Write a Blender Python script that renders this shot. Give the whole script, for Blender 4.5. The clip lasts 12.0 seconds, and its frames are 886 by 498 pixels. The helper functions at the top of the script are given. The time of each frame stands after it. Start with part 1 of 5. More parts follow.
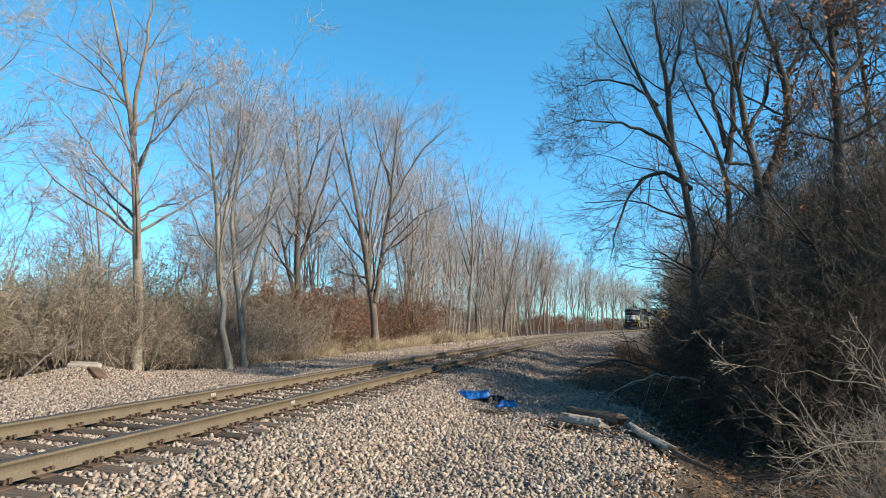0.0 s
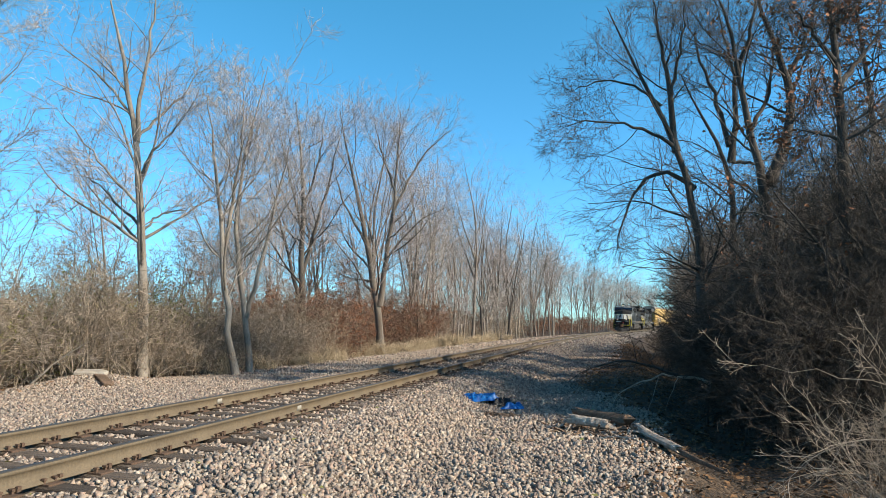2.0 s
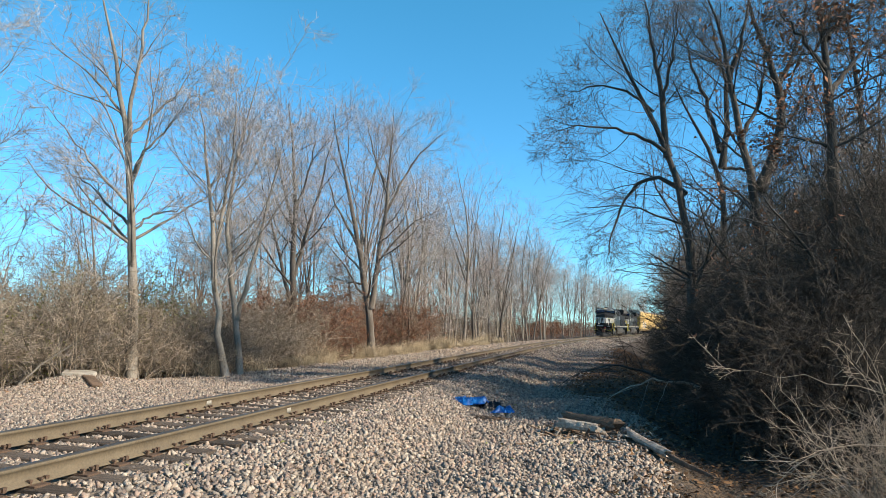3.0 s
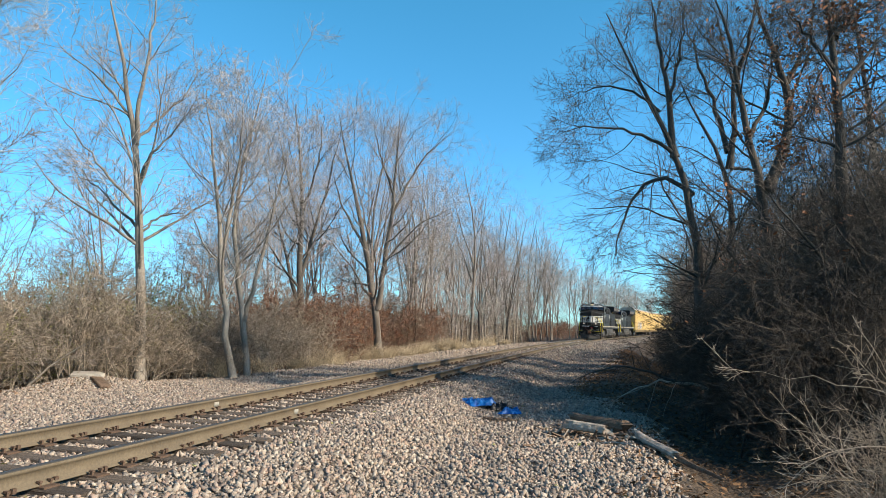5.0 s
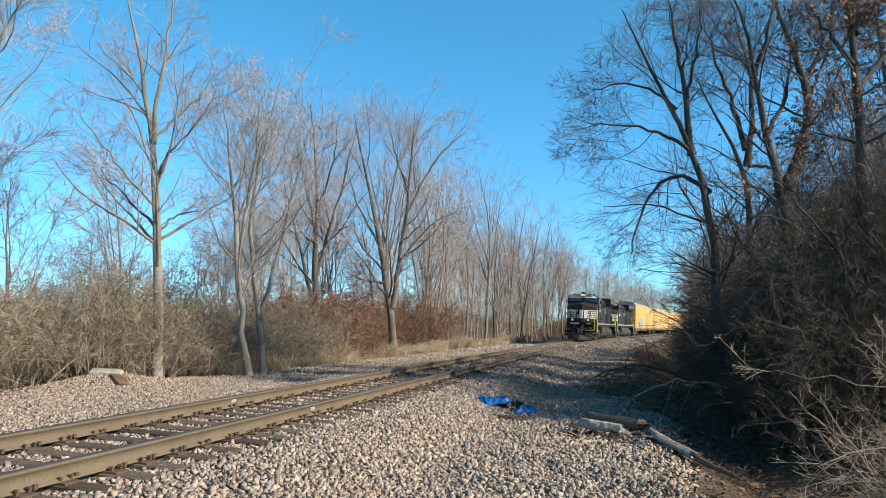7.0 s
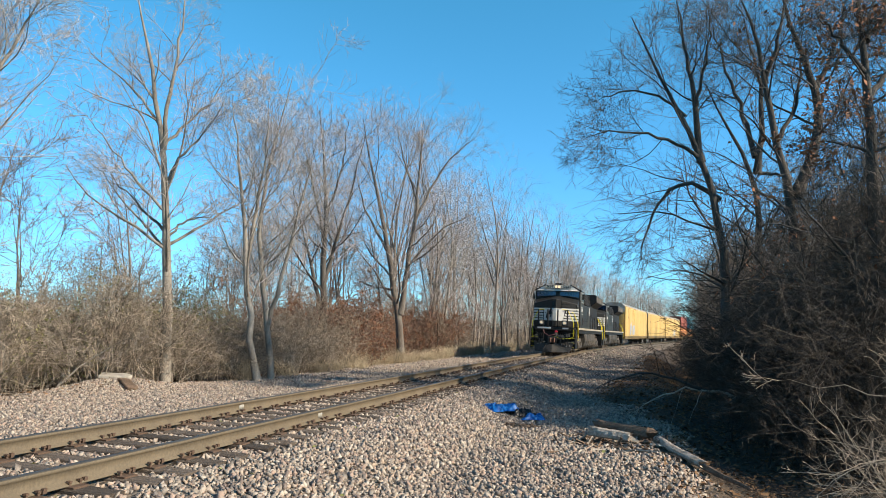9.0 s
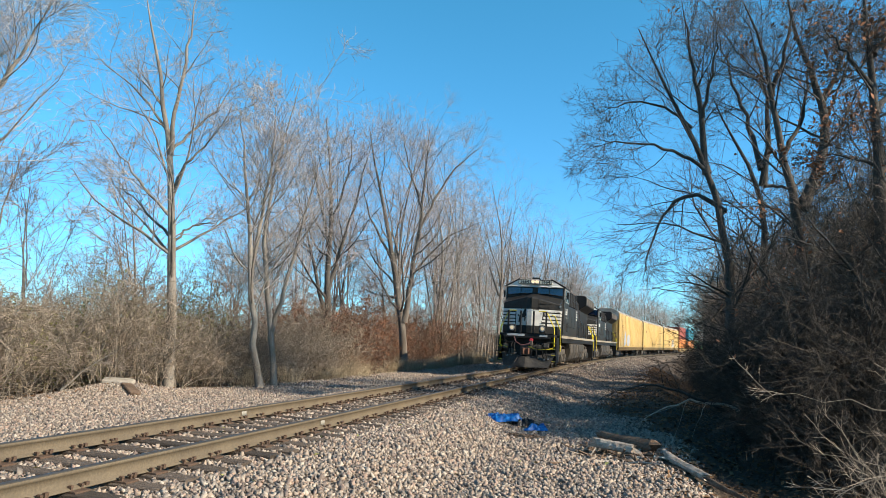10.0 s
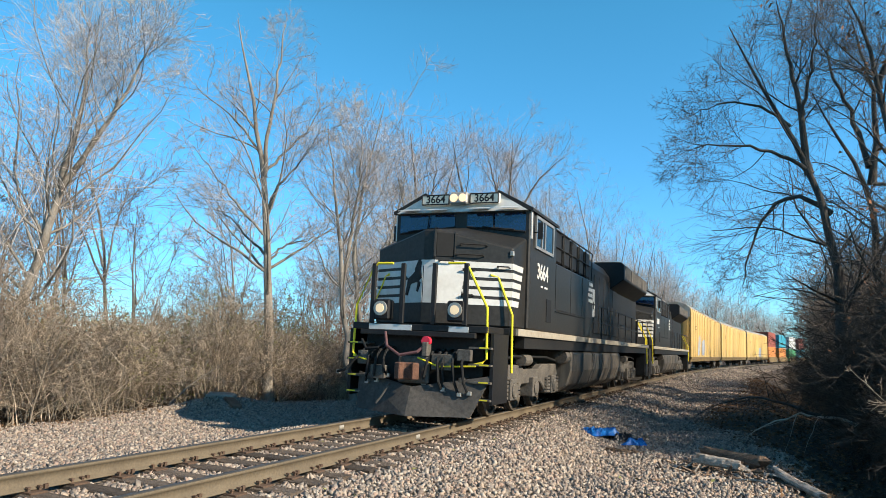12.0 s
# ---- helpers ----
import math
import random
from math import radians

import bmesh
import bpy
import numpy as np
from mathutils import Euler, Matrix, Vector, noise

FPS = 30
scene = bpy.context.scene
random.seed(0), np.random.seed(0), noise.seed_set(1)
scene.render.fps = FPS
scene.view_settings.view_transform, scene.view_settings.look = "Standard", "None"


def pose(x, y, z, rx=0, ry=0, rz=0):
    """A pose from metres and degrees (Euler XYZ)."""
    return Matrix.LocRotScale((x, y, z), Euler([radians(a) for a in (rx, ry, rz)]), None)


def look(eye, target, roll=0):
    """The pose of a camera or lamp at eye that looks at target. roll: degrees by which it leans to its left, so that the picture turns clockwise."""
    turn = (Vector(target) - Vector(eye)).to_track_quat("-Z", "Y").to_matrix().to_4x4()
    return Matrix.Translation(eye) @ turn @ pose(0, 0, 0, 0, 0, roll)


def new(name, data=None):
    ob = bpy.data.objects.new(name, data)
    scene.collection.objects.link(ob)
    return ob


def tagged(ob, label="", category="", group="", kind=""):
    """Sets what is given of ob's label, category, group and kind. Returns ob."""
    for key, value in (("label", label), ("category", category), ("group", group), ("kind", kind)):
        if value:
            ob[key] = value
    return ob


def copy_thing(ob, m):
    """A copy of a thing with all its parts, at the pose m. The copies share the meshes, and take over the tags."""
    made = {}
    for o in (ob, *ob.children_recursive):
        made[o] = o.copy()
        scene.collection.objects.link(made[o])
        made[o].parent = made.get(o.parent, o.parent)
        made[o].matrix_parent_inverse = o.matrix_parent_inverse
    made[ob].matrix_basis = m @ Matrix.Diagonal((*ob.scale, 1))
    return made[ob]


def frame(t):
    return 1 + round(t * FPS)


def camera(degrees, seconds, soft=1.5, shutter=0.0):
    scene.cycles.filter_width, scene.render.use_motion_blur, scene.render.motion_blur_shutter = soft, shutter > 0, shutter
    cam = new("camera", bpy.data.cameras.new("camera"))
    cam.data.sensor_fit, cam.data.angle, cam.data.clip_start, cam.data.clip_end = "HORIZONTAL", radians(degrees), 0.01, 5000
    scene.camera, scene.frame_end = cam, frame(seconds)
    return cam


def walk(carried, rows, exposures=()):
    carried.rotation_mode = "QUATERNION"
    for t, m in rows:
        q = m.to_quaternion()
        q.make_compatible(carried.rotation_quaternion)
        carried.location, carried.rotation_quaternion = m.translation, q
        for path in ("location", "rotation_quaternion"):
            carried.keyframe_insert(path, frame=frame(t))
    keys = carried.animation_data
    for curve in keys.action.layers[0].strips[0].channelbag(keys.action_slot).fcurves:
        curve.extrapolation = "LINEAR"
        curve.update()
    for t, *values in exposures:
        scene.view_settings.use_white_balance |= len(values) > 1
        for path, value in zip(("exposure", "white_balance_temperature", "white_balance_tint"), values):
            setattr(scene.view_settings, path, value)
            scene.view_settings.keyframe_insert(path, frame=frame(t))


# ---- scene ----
cam = camera(64.0, 12.0, soft=0.5)
walk(cam, [
    (0.0, pose(-0.000, 0.000, 1.110, 96.044, -0.053, 0.000)),
    (0.5, pose(0.002, -0.000, 1.109, 96.367, 0.210, -0.141)),
    (1.0, pose(-0.005, 0.000, 1.111, 96.266, 0.061, 0.419)),
    (1.5, pose(-0.008, 0.001, 1.112, 96.156, 0.521, 0.672)),
    (2.0, pose(-0.005, 0.000, 1.111, 96.271, 0.691, 0.393)),
    (2.5, pose(0.001, -0.000, 1.109, 96.066, 0.294, -0.104)),
    (3.0, pose(0.004, -0.000, 1.109, 96.527, 0.280, -0.299)),
    (5.0, pose(-0.003, 0.000, 1.111, 96.622, 0.332, 0.226)),
    (5.5, pose(-0.004, 0.000, 1.111, 96.486, 0.303, 0.316)),
    (6.0, pose(-0.012, 0.001, 1.113, 96.388, 0.323, 0.986)),
    (6.5, pose(-0.015, 0.001, 1.114, 96.449, 0.444, 1.229)),
    (7.0, pose(-0.017, 0.002, 1.115, 96.473, 0.224, 1.399)),
    (9.0, pose(-0.025, 0.002, 1.117, 96.991, -0.126, 2.006)),
    (9.5, pose(-0.022, 0.002, 1.116, 97.032, -0.553, 1.784)),
    (10.0, pose(-0.028, 0.003, 1.118, 97.689, -0.850, 2.276)),
    (10.5, pose(-0.038, 0.003, 1.121, 97.273, -0.839, 3.062)),
    (11.0, pose(-0.048, 0.004, 1.124, 97.501, -0.634, 3.929)),
    (11.5, pose(-0.067, 0.006, 1.130, 98.000, -0.389, 5.466)),
    (12.0, pose(-0.114, 0.011, 1.143, 98.578, -0.277, 9.275)),
])

# ---- world, sun, exposure ----
SUN_EL, SUN_DIR = radians(29.0), Vector((0.917, -0.40, 0.0)).normalized()
world = bpy.data.worlds.new("sky")
scene.world = world
world.use_nodes = True
wn = world.node_tree.nodes
sky = wn.new("ShaderNodeTexSky")
sky.sky_type, sky.sun_disc, sky.sun_elevation = "NISHITA", False, SUN_EL
sky.sun_rotation = math.atan2(SUN_DIR.x, SUN_DIR.y)
sky.air_density, sky.dust_density, sky.ozone_density = 1.0, 0.0, 3.0
wn["Background"].inputs[1].default_value = 0.100
tint = wn.new("ShaderNodeMix")
tint.data_type, tint.blend_type = "RGBA", "MULTIPLY"
tint.inputs[0].default_value = 1.0
# clear cold air: paler and bluer low down, more cyan overhead
coord, split, grade = wn.new("ShaderNodeTexCoord"), wn.new("ShaderNodeSeparateXYZ"), wn.new("ShaderNodeValToRGB")
world.node_tree.links.new(coord.outputs["Generated"], split.inputs[0])
world.node_tree.links.new(split.outputs[2], grade.inputs[0])
grade.color_ramp.elements[0].position, grade.color_ramp.elements[0].color = 0.0, (0.52, 0.96, 1.34, 1)
grade.color_ramp.elements[1].position, grade.color_ramp.elements[1].color = 0.45, (0.43, 1.23, 1.31, 1)
zenith = grade.color_ramp.elements.new(1.0)
zenith.color = (0.17, 0.42, 0.54, 1)
world.node_tree.links.new(grade.outputs[0], tint.inputs[7])
world.node_tree.links.new(sky.outputs[0], tint.inputs[6])
world.node_tree.links.new(tint.outputs[2], wn["Background"].inputs[0])
sun = new("sun", bpy.data.lights.new("sun", "SUN"))
sun.data.energy, sun.data.angle, sun.data.color = 5.0, radians(0.55), (1.0, 0.875, 0.69)
sun.matrix_world = look((0, 0, 0), -Vector((SUN_DIR.x * math.cos(SUN_EL), SUN_DIR.y * math.cos(SUN_EL), math.sin(SUN_EL))))
scene.view_settings.exposure = 0.77

# ---- the line of the track ----
CANT = 0.045
STEP = 0.5
SS = np.arange(-80.0, 2400.0, STEP)


def heading_of(s):
    c = np.clip(s, -30.0, 138.0)
    base = 0.24485 - 0.00111 * c + 0.0000745 * c ** 2 / 2 - 0.000000995 * c ** 3 / 6
    return base + np.clip(s - 138.0, 0, 160) * 0.0009


HD = heading_of(SS)
TX = np.concatenate([[0], np.cumsum((np.sin(HD[1:]) + np.sin(HD[:-1])) / 2 * STEP)])
TY = np.concatenate([[0], np.cumsum((np.cos(HD[1:]) + np.cos(HD[:-1])) / 2 * STEP)])
TX += -3.9705 - np.interp(0, SS, TX)
TY += 8.0 - np.interp(0, SS, TY)


def track_at(s, o=0.0, z=0.0):
    """The place o metres to the side of the centre line, s metres along it."""
    h = np.interp(s, SS, HD)
    return Vector((float(np.interp(s, SS, TX) + np.cos(h) * o), float(np.interp(s, SS, TY) - np.sin(h) * o), z))


def tracks_at(s, o, z):
    h = np.interp(s, SS, HD)
    return np.stack([np.interp(s, SS, TX) + np.cos(h) * o, np.interp(s, SS, TY) - np.sin(h) * o, z], -1)


def train_s(t):
    return 145.26 - 11.737 * t + 0.01059 * t * t


def on_track(s, a, b):
    """The pose of a vehicle whose front is at s, with its trucks a and b metres behind that."""
    p, q = track_at(s + a), track_at(s + b)
    d = (q - p).normalized()
    o = p - d * a + Vector((d.y, -d.x, 0)) * 0.02
    return pose(o.x, o.y, 0, 0, math.degrees(CANT), -math.degrees(math.atan2(d.x, d.y)))


# ---- materials ----
def material(name, color, rough=0.8, metal=0.0, vary=0.25, scale=6.0, fine=60.0, bump=0.3, second=None, mix=0.5, island=0.0, rand=0.0, spec=0.4, stretch=(1, 1, 1)):
    m = bpy.data.materials.new(name)
    m.use_nodes = True
    nt = m.node_tree
    n, l = nt.nodes, nt.links
    b = n["Principled BSDF"]
    b.inputs["Roughness"].default_value, b.inputs["Metallic"].default_value = rough, metal
    b.inputs["Specular IOR Level"].default_value = spec
    tc, mp = n.new("ShaderNodeTexCoord"), n.new("ShaderNodeMapping")
    mp.inputs["Scale"].default_value = stretch
    l.new(tc.outputs["Object"], mp.inputs[0])
    big, small = n.new("ShaderNodeTexNoise"), n.new("ShaderNodeTexNoise")
    for tex, sc in ((big, scale), (small, fine)):
        tex.inputs["Scale"].default_value, tex.inputs["Detail"].default_value = sc, 5
        l.new(mp.outputs[0], tex.inputs["Vector"])
    ramp = n.new("ShaderNodeValToRGB")
    c2 = second or tuple(c * (1 - vary) for c in color)
    ramp.color_ramp.elements[0].color, ramp.color_ramp.elements[1].color = (*c2, 1), (*color, 1)
    ramp.color_ramp.elements[0].position, ramp.color_ramp.elements[1].position = mix - 0.17, mix + 0.12
    l.new(big.outputs[0], ramp.inputs[0])
    grain = n.new("ShaderNodeMix")
    grain.data_type, grain.blend_type = "RGBA", "MULTIPLY"
    fr = n.new("ShaderNodeMapRange")
    fr.inputs["From Min"].default_value, fr.inputs["From Max"].default_value = 0.3, 0.7
    fr.inputs["To Min"].default_value, fr.inputs["To Max"].default_value = 1 - vary, 1 + vary * 0.6
    l.new(small.outputs[0], fr.inputs[0])
    grain.inputs[0].default_value = 1.0
    l.new(ramp.outputs[0], grain.inputs[6])
    l.new(fr.outputs[0], grain.inputs[7])
    out = grain.outputs[2]
    for amount, kind in ((island, "island"), (rand, "object")):
        if not amount:
            continue
        src = n.new("ShaderNodeNewGeometry").outputs["Random Per Island"] if kind == "island" else n.new("ShaderNodeObjectInfo").outputs["Random"]
        r2, mu = n.new("ShaderNodeMapRange"), n.new("ShaderNodeMix")
        r2.inputs["To Min"].default_value, r2.inputs["To Max"].default_value = 1 - amount, 1 + amount
        mu.data_type, mu.blend_type = "RGBA", "MULTIPLY"
        mu.inputs[0].default_value = 1.0
        l.new(src, r2.inputs[0])
        l.new(out, mu.inputs[6])
        l.new(r2.outputs[0], mu.inputs[7])
        out = mu.outputs[2]
    l.new(out, b.inputs["Base Color"])
    if bump:
        bp = n.new("ShaderNodeBump")
        bp.inputs["Strength"].default_value, bp.inputs["Distance"].default_value = bump, 0.02
        l.new(small.outputs[0], bp.inputs["Height"])
        l.new(bp.outputs[0], b.inputs["Normal"])
    return m


def glow(name, color, strength):
    m = bpy.data.materials.new(name)
    m.use_nodes = True
    b = m.node_tree.nodes["Principled BSDF"]
    b.inputs["Base Color"].default_value = (*color, 1)
    b.inputs["Emission Color"].default_value = (*color, 1)
    b.inputs["Emission Strength"].default_value = strength
    return m


def stone_material(name, colors):
    """Crushed stone: each stone takes one of the colours, with grain on it."""
    m = material(name, (0.4, 0.37, 0.34), 0.9, vary=0.18, scale=14, fine=120, bump=0.4)
    n, l = m.node_tree.nodes, m.node_tree.links
    geo, ramp, mu = n.new("ShaderNodeNewGeometry"), n.new("ShaderNodeValToRGB"), n.new("ShaderNodeMix")
    ramp.color_ramp.interpolation = "CONSTANT"
    for i, c in enumerate(colors):
        e = ramp.color_ramp.elements[i] if i < 2 else ramp.color_ramp.elements.new(i / len(colors))
        e.position, e.color = i / len(colors), (*c, 1)
    l.new(geo.outputs["Random Per Island"], ramp.inputs[0])
    mu.data_type, mu.blend_type = "RGBA", "MIX"
    mu.inputs[0].default_value = 0.75
    old = n["Principled BSDF"].inputs["Base Color"].links[0].from_socket
    l.new(old, mu.inputs[6])
    l.new(ramp.outputs[0], mu.inputs[7])
    l.new(mu.outputs[2], n["Principled BSDF"].inputs["Base Color"])
    return m


STONE = stone_material("crushed_stone", [(0.313, 0.235, 0.174), (0.392, 0.313, 0.239), (0.200, 0.157, 0.122), (0.331, 0.213, 0.152), (0.461, 0.383, 0.300), (0.217, 0.174, 0.135), (0.096, 0.070, 0.054), (0.374, 0.270, 0.187), (0.131, 0.083, 0.061)])
RAIL_SIDE = material("rusted_rail", (0.138, 0.106, 0.068), 0.8, 0.0, 0.2, 3.0, 40, 0.2, second=(0.112, 0.086, 0.056))
RAIL_TOP = material("worn_rail_top", (0.075, 0.068, 0.060), 0.5, 0.3, 0.12, 2.0, 80, 0.05)
TIE = material("weathered_tie", (0.128, 0.098, 0.075), 0.95, 0, 0.4, 3.0, 40, 0.8, second=(0.072, 0.056, 0.044), rand=0.4, stretch=(1, 6, 6))
PLATE = material("rusted_plate", (0.12, 0.075, 0.05), 0.85, 0.1, 0.35, 8, 60, 0.4)
BARK = material("grey_bark", (0.20, 0.17, 0.142), 0.95, 0, 0.35, 1.2, 18, 0.9, second=(0.12, 0.097, 0.078), rand=0.15, stretch=(3, 3, 0.6))
BARK_PALE = material("pale_bark", (0.29, 0.255, 0.215), 0.95, 0, 0.3, 1.0, 18, 0.8, second=(0.15, 0.125, 0.10), rand=0.1, stretch=(3, 3, 0.6))
BARK_DARK = material("dark_bark", (0.090, 0.079, 0.069), 0.95, 0, 0.4, 1.2, 18, 1.0, second=(0.06, 0.05, 0.042), rand=0.2, stretch=(3, 3, 0.6))
TWIG = material("brown_twig", (0.43, 0.36, 0.325), 0.9, 0, 0.3, 2.0, 20, 0.0, island=0.35, rand=0.15)
TWIG_GREY = material("grey_twig", (0.47, 0.415, 0.375), 0.9, 0, 0.25, 2.0, 20, 0.0, island=0.3, rand=0.15)
TWIG_DARK = material("dark_twig", (0.115, 0.094, 0.078), 0.9, 0, 0.3, 2.0, 20, 0.0, island=0.4, rand=0.2)
TWIG_TAN = material("tan_twig", (0.23, 0.18, 0.142), 0.9, 0, 0.3, 2.0, 20, 0.0, island=0.4, rand=0.2)
# twig colour held far down to carry the thicket's shade
TWIG_SHADE = material("shade_dark_twig", (0.066, 0.052, 0.040), 0.9, 0, 0.3, 2.0, 20, 0.0, island=0.6, rand=0.25)
BRUSH = material("brush_stem", (0.31, 0.25, 0.19), 0.9, 0, 0.3, 2.0, 20, 0.0, island=0.6, rand=0.3)
BRUSH_PALE = material("pale_brush_stem", (0.36, 0.285, 0.215), 0.9, 0, 0.3, 2.0, 20, 0.0, island=0.4, rand=0.15)
DRY_GRASS = material("dry_grass", (0.50, 0.40, 0.27), 0.9, 0, 0.25, 2.0, 20, 0.0, island=0.35)
OAK_LEAF = material("brown_oak_leaf", (0.30, 0.125, 0.06), 0.8, 0, 0.3, 4.0, 40, 0.0, island=0.5)
GREEN_LEAF = material("yellow_green_leaf", (0.24, 0.23, 0.075), 0.7, 0, 0.3, 4.0, 40, 0.0, island=0.5)
HEDGE = material("red_brown_twig", (0.19, 0.115, 0.08), 0.9, 0, 0.3, 2.0, 20, 0.0, island=0.4, rand=0.25)
LITTER = material("leaf_litter", (0.21, 0.115, 0.055), 0.9, 0, 0.3, 4.0, 40, 0.2, island=0.6)


# ---- mesh helpers ----
def mesh_np(name, v, f, mats, smooth=False):
    me = bpy.data.meshes.new(name)
    v = np.asarray(v, np.float32).reshape(-1, 3)
    f = np.asarray(f, np.int32)
    k = f.shape[1]
    me.vertices.add(len(v))
    me.vertices.foreach_set("co", v.ravel())
    me.loops.add(f.size)
    me.loops.foreach_set("vertex_index", f.ravel())
    me.polygons.add(len(f))
    me.polygons.foreach_set("loop_start", np.arange(0, f.size, k, dtype=np.int32))
    me.polygons.foreach_set("loop_total", np.full(len(f), k, np.int32))
    if smooth:
        me.polygons.foreach_set("use_smooth", np.ones(len(f), bool))
    for m in mats if isinstance(mats, (list, tuple)) else [mats]:
        me.materials.append(m)
    me.update()
    return me


class Shape:
    """Gathers boxes, prisms and tubes into one mesh."""

    def __init__(self):
        self.v, self.f = [], []

    def add(self, v, f):
        k = len(self.v)
        self.v += [Vector(p) for p in v]
        self.f += [[i + k for i in q] for q in f]
        return self

    def box(self, x0, x1, y0, y1, z0, z1):
        v = [(x, y, z) for x in (x0, x1) for y in (y0, y1) for z in (z0, z1)]
        return self.add(v, [(0, 1, 3, 2), (4, 6, 7, 5), (0, 4, 5, 1), (2, 3, 7, 6), (0, 2, 6, 4), (1, 5, 7, 3)])

    def prism(self, profile, axis, a, b):
        """Sweeps a closed profile along an axis. The profile's two values are the other axes in order."""
        n = len(profile)
        put = {"x": lambda p, t: (t, p[0], p[1]), "y": lambda p, t: (p[0], t, p[1]), "z": lambda p, t: (p[0], p[1], t)}[axis]
        v = [put(p, a) for p in profile] + [put(p, b) for p in profile]
        f = [(i, (i + 1) % n, n + (i + 1) % n, n + i) for i in range(n)]
        return self.add(v, f + [tuple(range(n - 1, -1, -1)), tuple(range(n, 2 * n))])

    def tube(self, pts, r, n=8, caps=True):
        pts = [Vector(p) for p in pts]
        rings = []
        for i, p in enumerate(pts):
            t = (pts[min(i + 1, len(pts) - 1)] - pts[max(i - 1, 0)]).normalized()
            a = t.cross(Vector((0, 0, 1)) if abs(t.z) < 0.9 else Vector((1, 0, 0))).normalized()
            b = t.cross(a)
            rr = r[i] if isinstance(r, (list, tuple)) else r
            rings.append([p + (a * math.cos(2 * math.pi * k / n) + b * math.sin(2 * math.pi * k / n)) * rr for k in range(n)])
        v = [p for ring in rings for p in ring]
        f = [(i * n + k, i * n + (k + 1) % n, (i + 1) * n + (k + 1) % n, (i + 1) * n + k) for i in range(len(pts) - 1) for k in range(n)]
        if caps:
            f += [tuple(range(n - 1, -1, -1)), tuple(range((len(pts) - 1) * n, len(pts) * n))]
        return self.add(v, f)

    def mesh(self, name, mat, bevel=0.0):
        bm = bmesh.new()
        vs = [bm.verts.new(p) for p in self.v]
        for q in self.f:
            try:
                bm.faces.new([vs[i] for i in q])
            except ValueError:
                pass
        bmesh.ops.recalc_face_normals(bm, faces=bm.faces)
        if bevel:
            bmesh.ops.bevel(bm, geom=[e for e in bm.edges if len(e.link_faces) == 2 and e.calc_face_angle(0) > 0.5], offset=bevel, segments=1, affect="EDGES", clamp_overlap=True)
        me = bpy.data.meshes.new(name)
        bm.to_mesh(me)
        bm.free()
        me.materials.append(mat)
        return me


def part(name, shape, mat, parent, label="", bevel=0.0, m=None):
    """Links a shape as one mesh object under a thing or a part."""
    ob = new(name, shape.mesh(name, mat, bevel) if isinstance(shape, Shape) else shape)
    ob.parent = parent
    if m is not None:
        ob.matrix_basis = m
    if label:
        ob["label"] = label
    return ob


def thing(name, label, category, group="", m=None, kind=""):
    ob = new(name)
    if m is not None:
        ob.matrix_basis = m
    return tagged(ob, label, category, group, kind)


# ---- ground ----
def smooth_step(a, b, x):
    t = np.clip((x - a) / (b - a), 0, 1)
    return t * t * (3 - 2 * t)


def waves(x, y, k):
    return (np.sin(x * k + 1.3) * np.cos(y * k * 0.83 + 0.4) + np.sin(x * k * 2.1 + y * k * 1.7) * 0.5) / 1.5


def ground_z(s, o):
    s, o = np.broadcast_arrays(np.asarray(s, float), np.asarray(o, float))
    z = -0.262 - CANT * np.clip(o, -2, 2)
    z = z + 0.032 * (1 - smooth_step(1.25, 1.9, np.abs(o)))
    far = smooth_step(14, 34, s)
    edge = 5.9 - 0.5 * far
    right = -0.30 * smooth_step(1.9, 3.4, o) - (0.45 + 0.75 * far) * smooth_step(edge, edge + 1.6 + 1.6 * far, o)
    left = -0.24 * smooth_step(1.9, 3.2, -o) - 0.12 * smooth_step(6, 12, -o)
    pile = 0.34 * np.exp(-(((s - 9.6) / 2.3) ** 2 + ((o + 8.3) / 1.0) ** 2)) + 0.10 * np.exp(-(((s - 6.0) / 3.5) ** 2 + ((o + 7.6) / 1.6) ** 2))
    rough = waves(s, o, 1.9) * 0.03 * smooth_step(2.2, 4, np.abs(o)) + waves(s, o, 0.35) * 0.12 * smooth_step(7, 14, np.abs(o))
    return z + right + left + pile + rough

# ground sheet: stone near the track, litter and soil beyond; soil darkens the shaded bank
gs = np.concatenate([np.arange(-60, -6, 3.0), np.arange(-6, 40, 0.3), np.arange(40, 120, 1.0), np.arange(120, 300, 6), np.geomspace(300, 2300, 12)])
go = np.concatenate([-np.geomspace(1400, 16, 16), np.arange(-15, -10, 0.5), np.arange(-10, 11, 0.25), np.arange(11, 16, 0.5), np.geomspace(16, 600, 14)])
GS, GO = np.meshgrid(gs, go, indexing="ij")
gv = tracks_at(GS, GO, ground_z(GS, GO)).reshape(-1, 3)
ni, nj = GS.shape
idx = np.arange(ni * nj).reshape(ni, nj)
gf = np.stack([idx[:-1, :-1], idx[:-1, 1:], idx[1:, 1:], idx[1:, :-1]], -1).reshape(-1, 4)
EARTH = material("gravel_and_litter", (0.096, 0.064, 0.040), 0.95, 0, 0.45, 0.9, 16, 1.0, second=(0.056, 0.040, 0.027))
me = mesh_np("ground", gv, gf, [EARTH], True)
att = me.attributes.new("stone_cover_and_shade", "FLOAT", "POINT")
# edge pulled in over s 8 to 30 so dark soil deepens the bank's shade
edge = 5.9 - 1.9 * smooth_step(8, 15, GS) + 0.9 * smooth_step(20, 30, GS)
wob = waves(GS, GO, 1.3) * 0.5
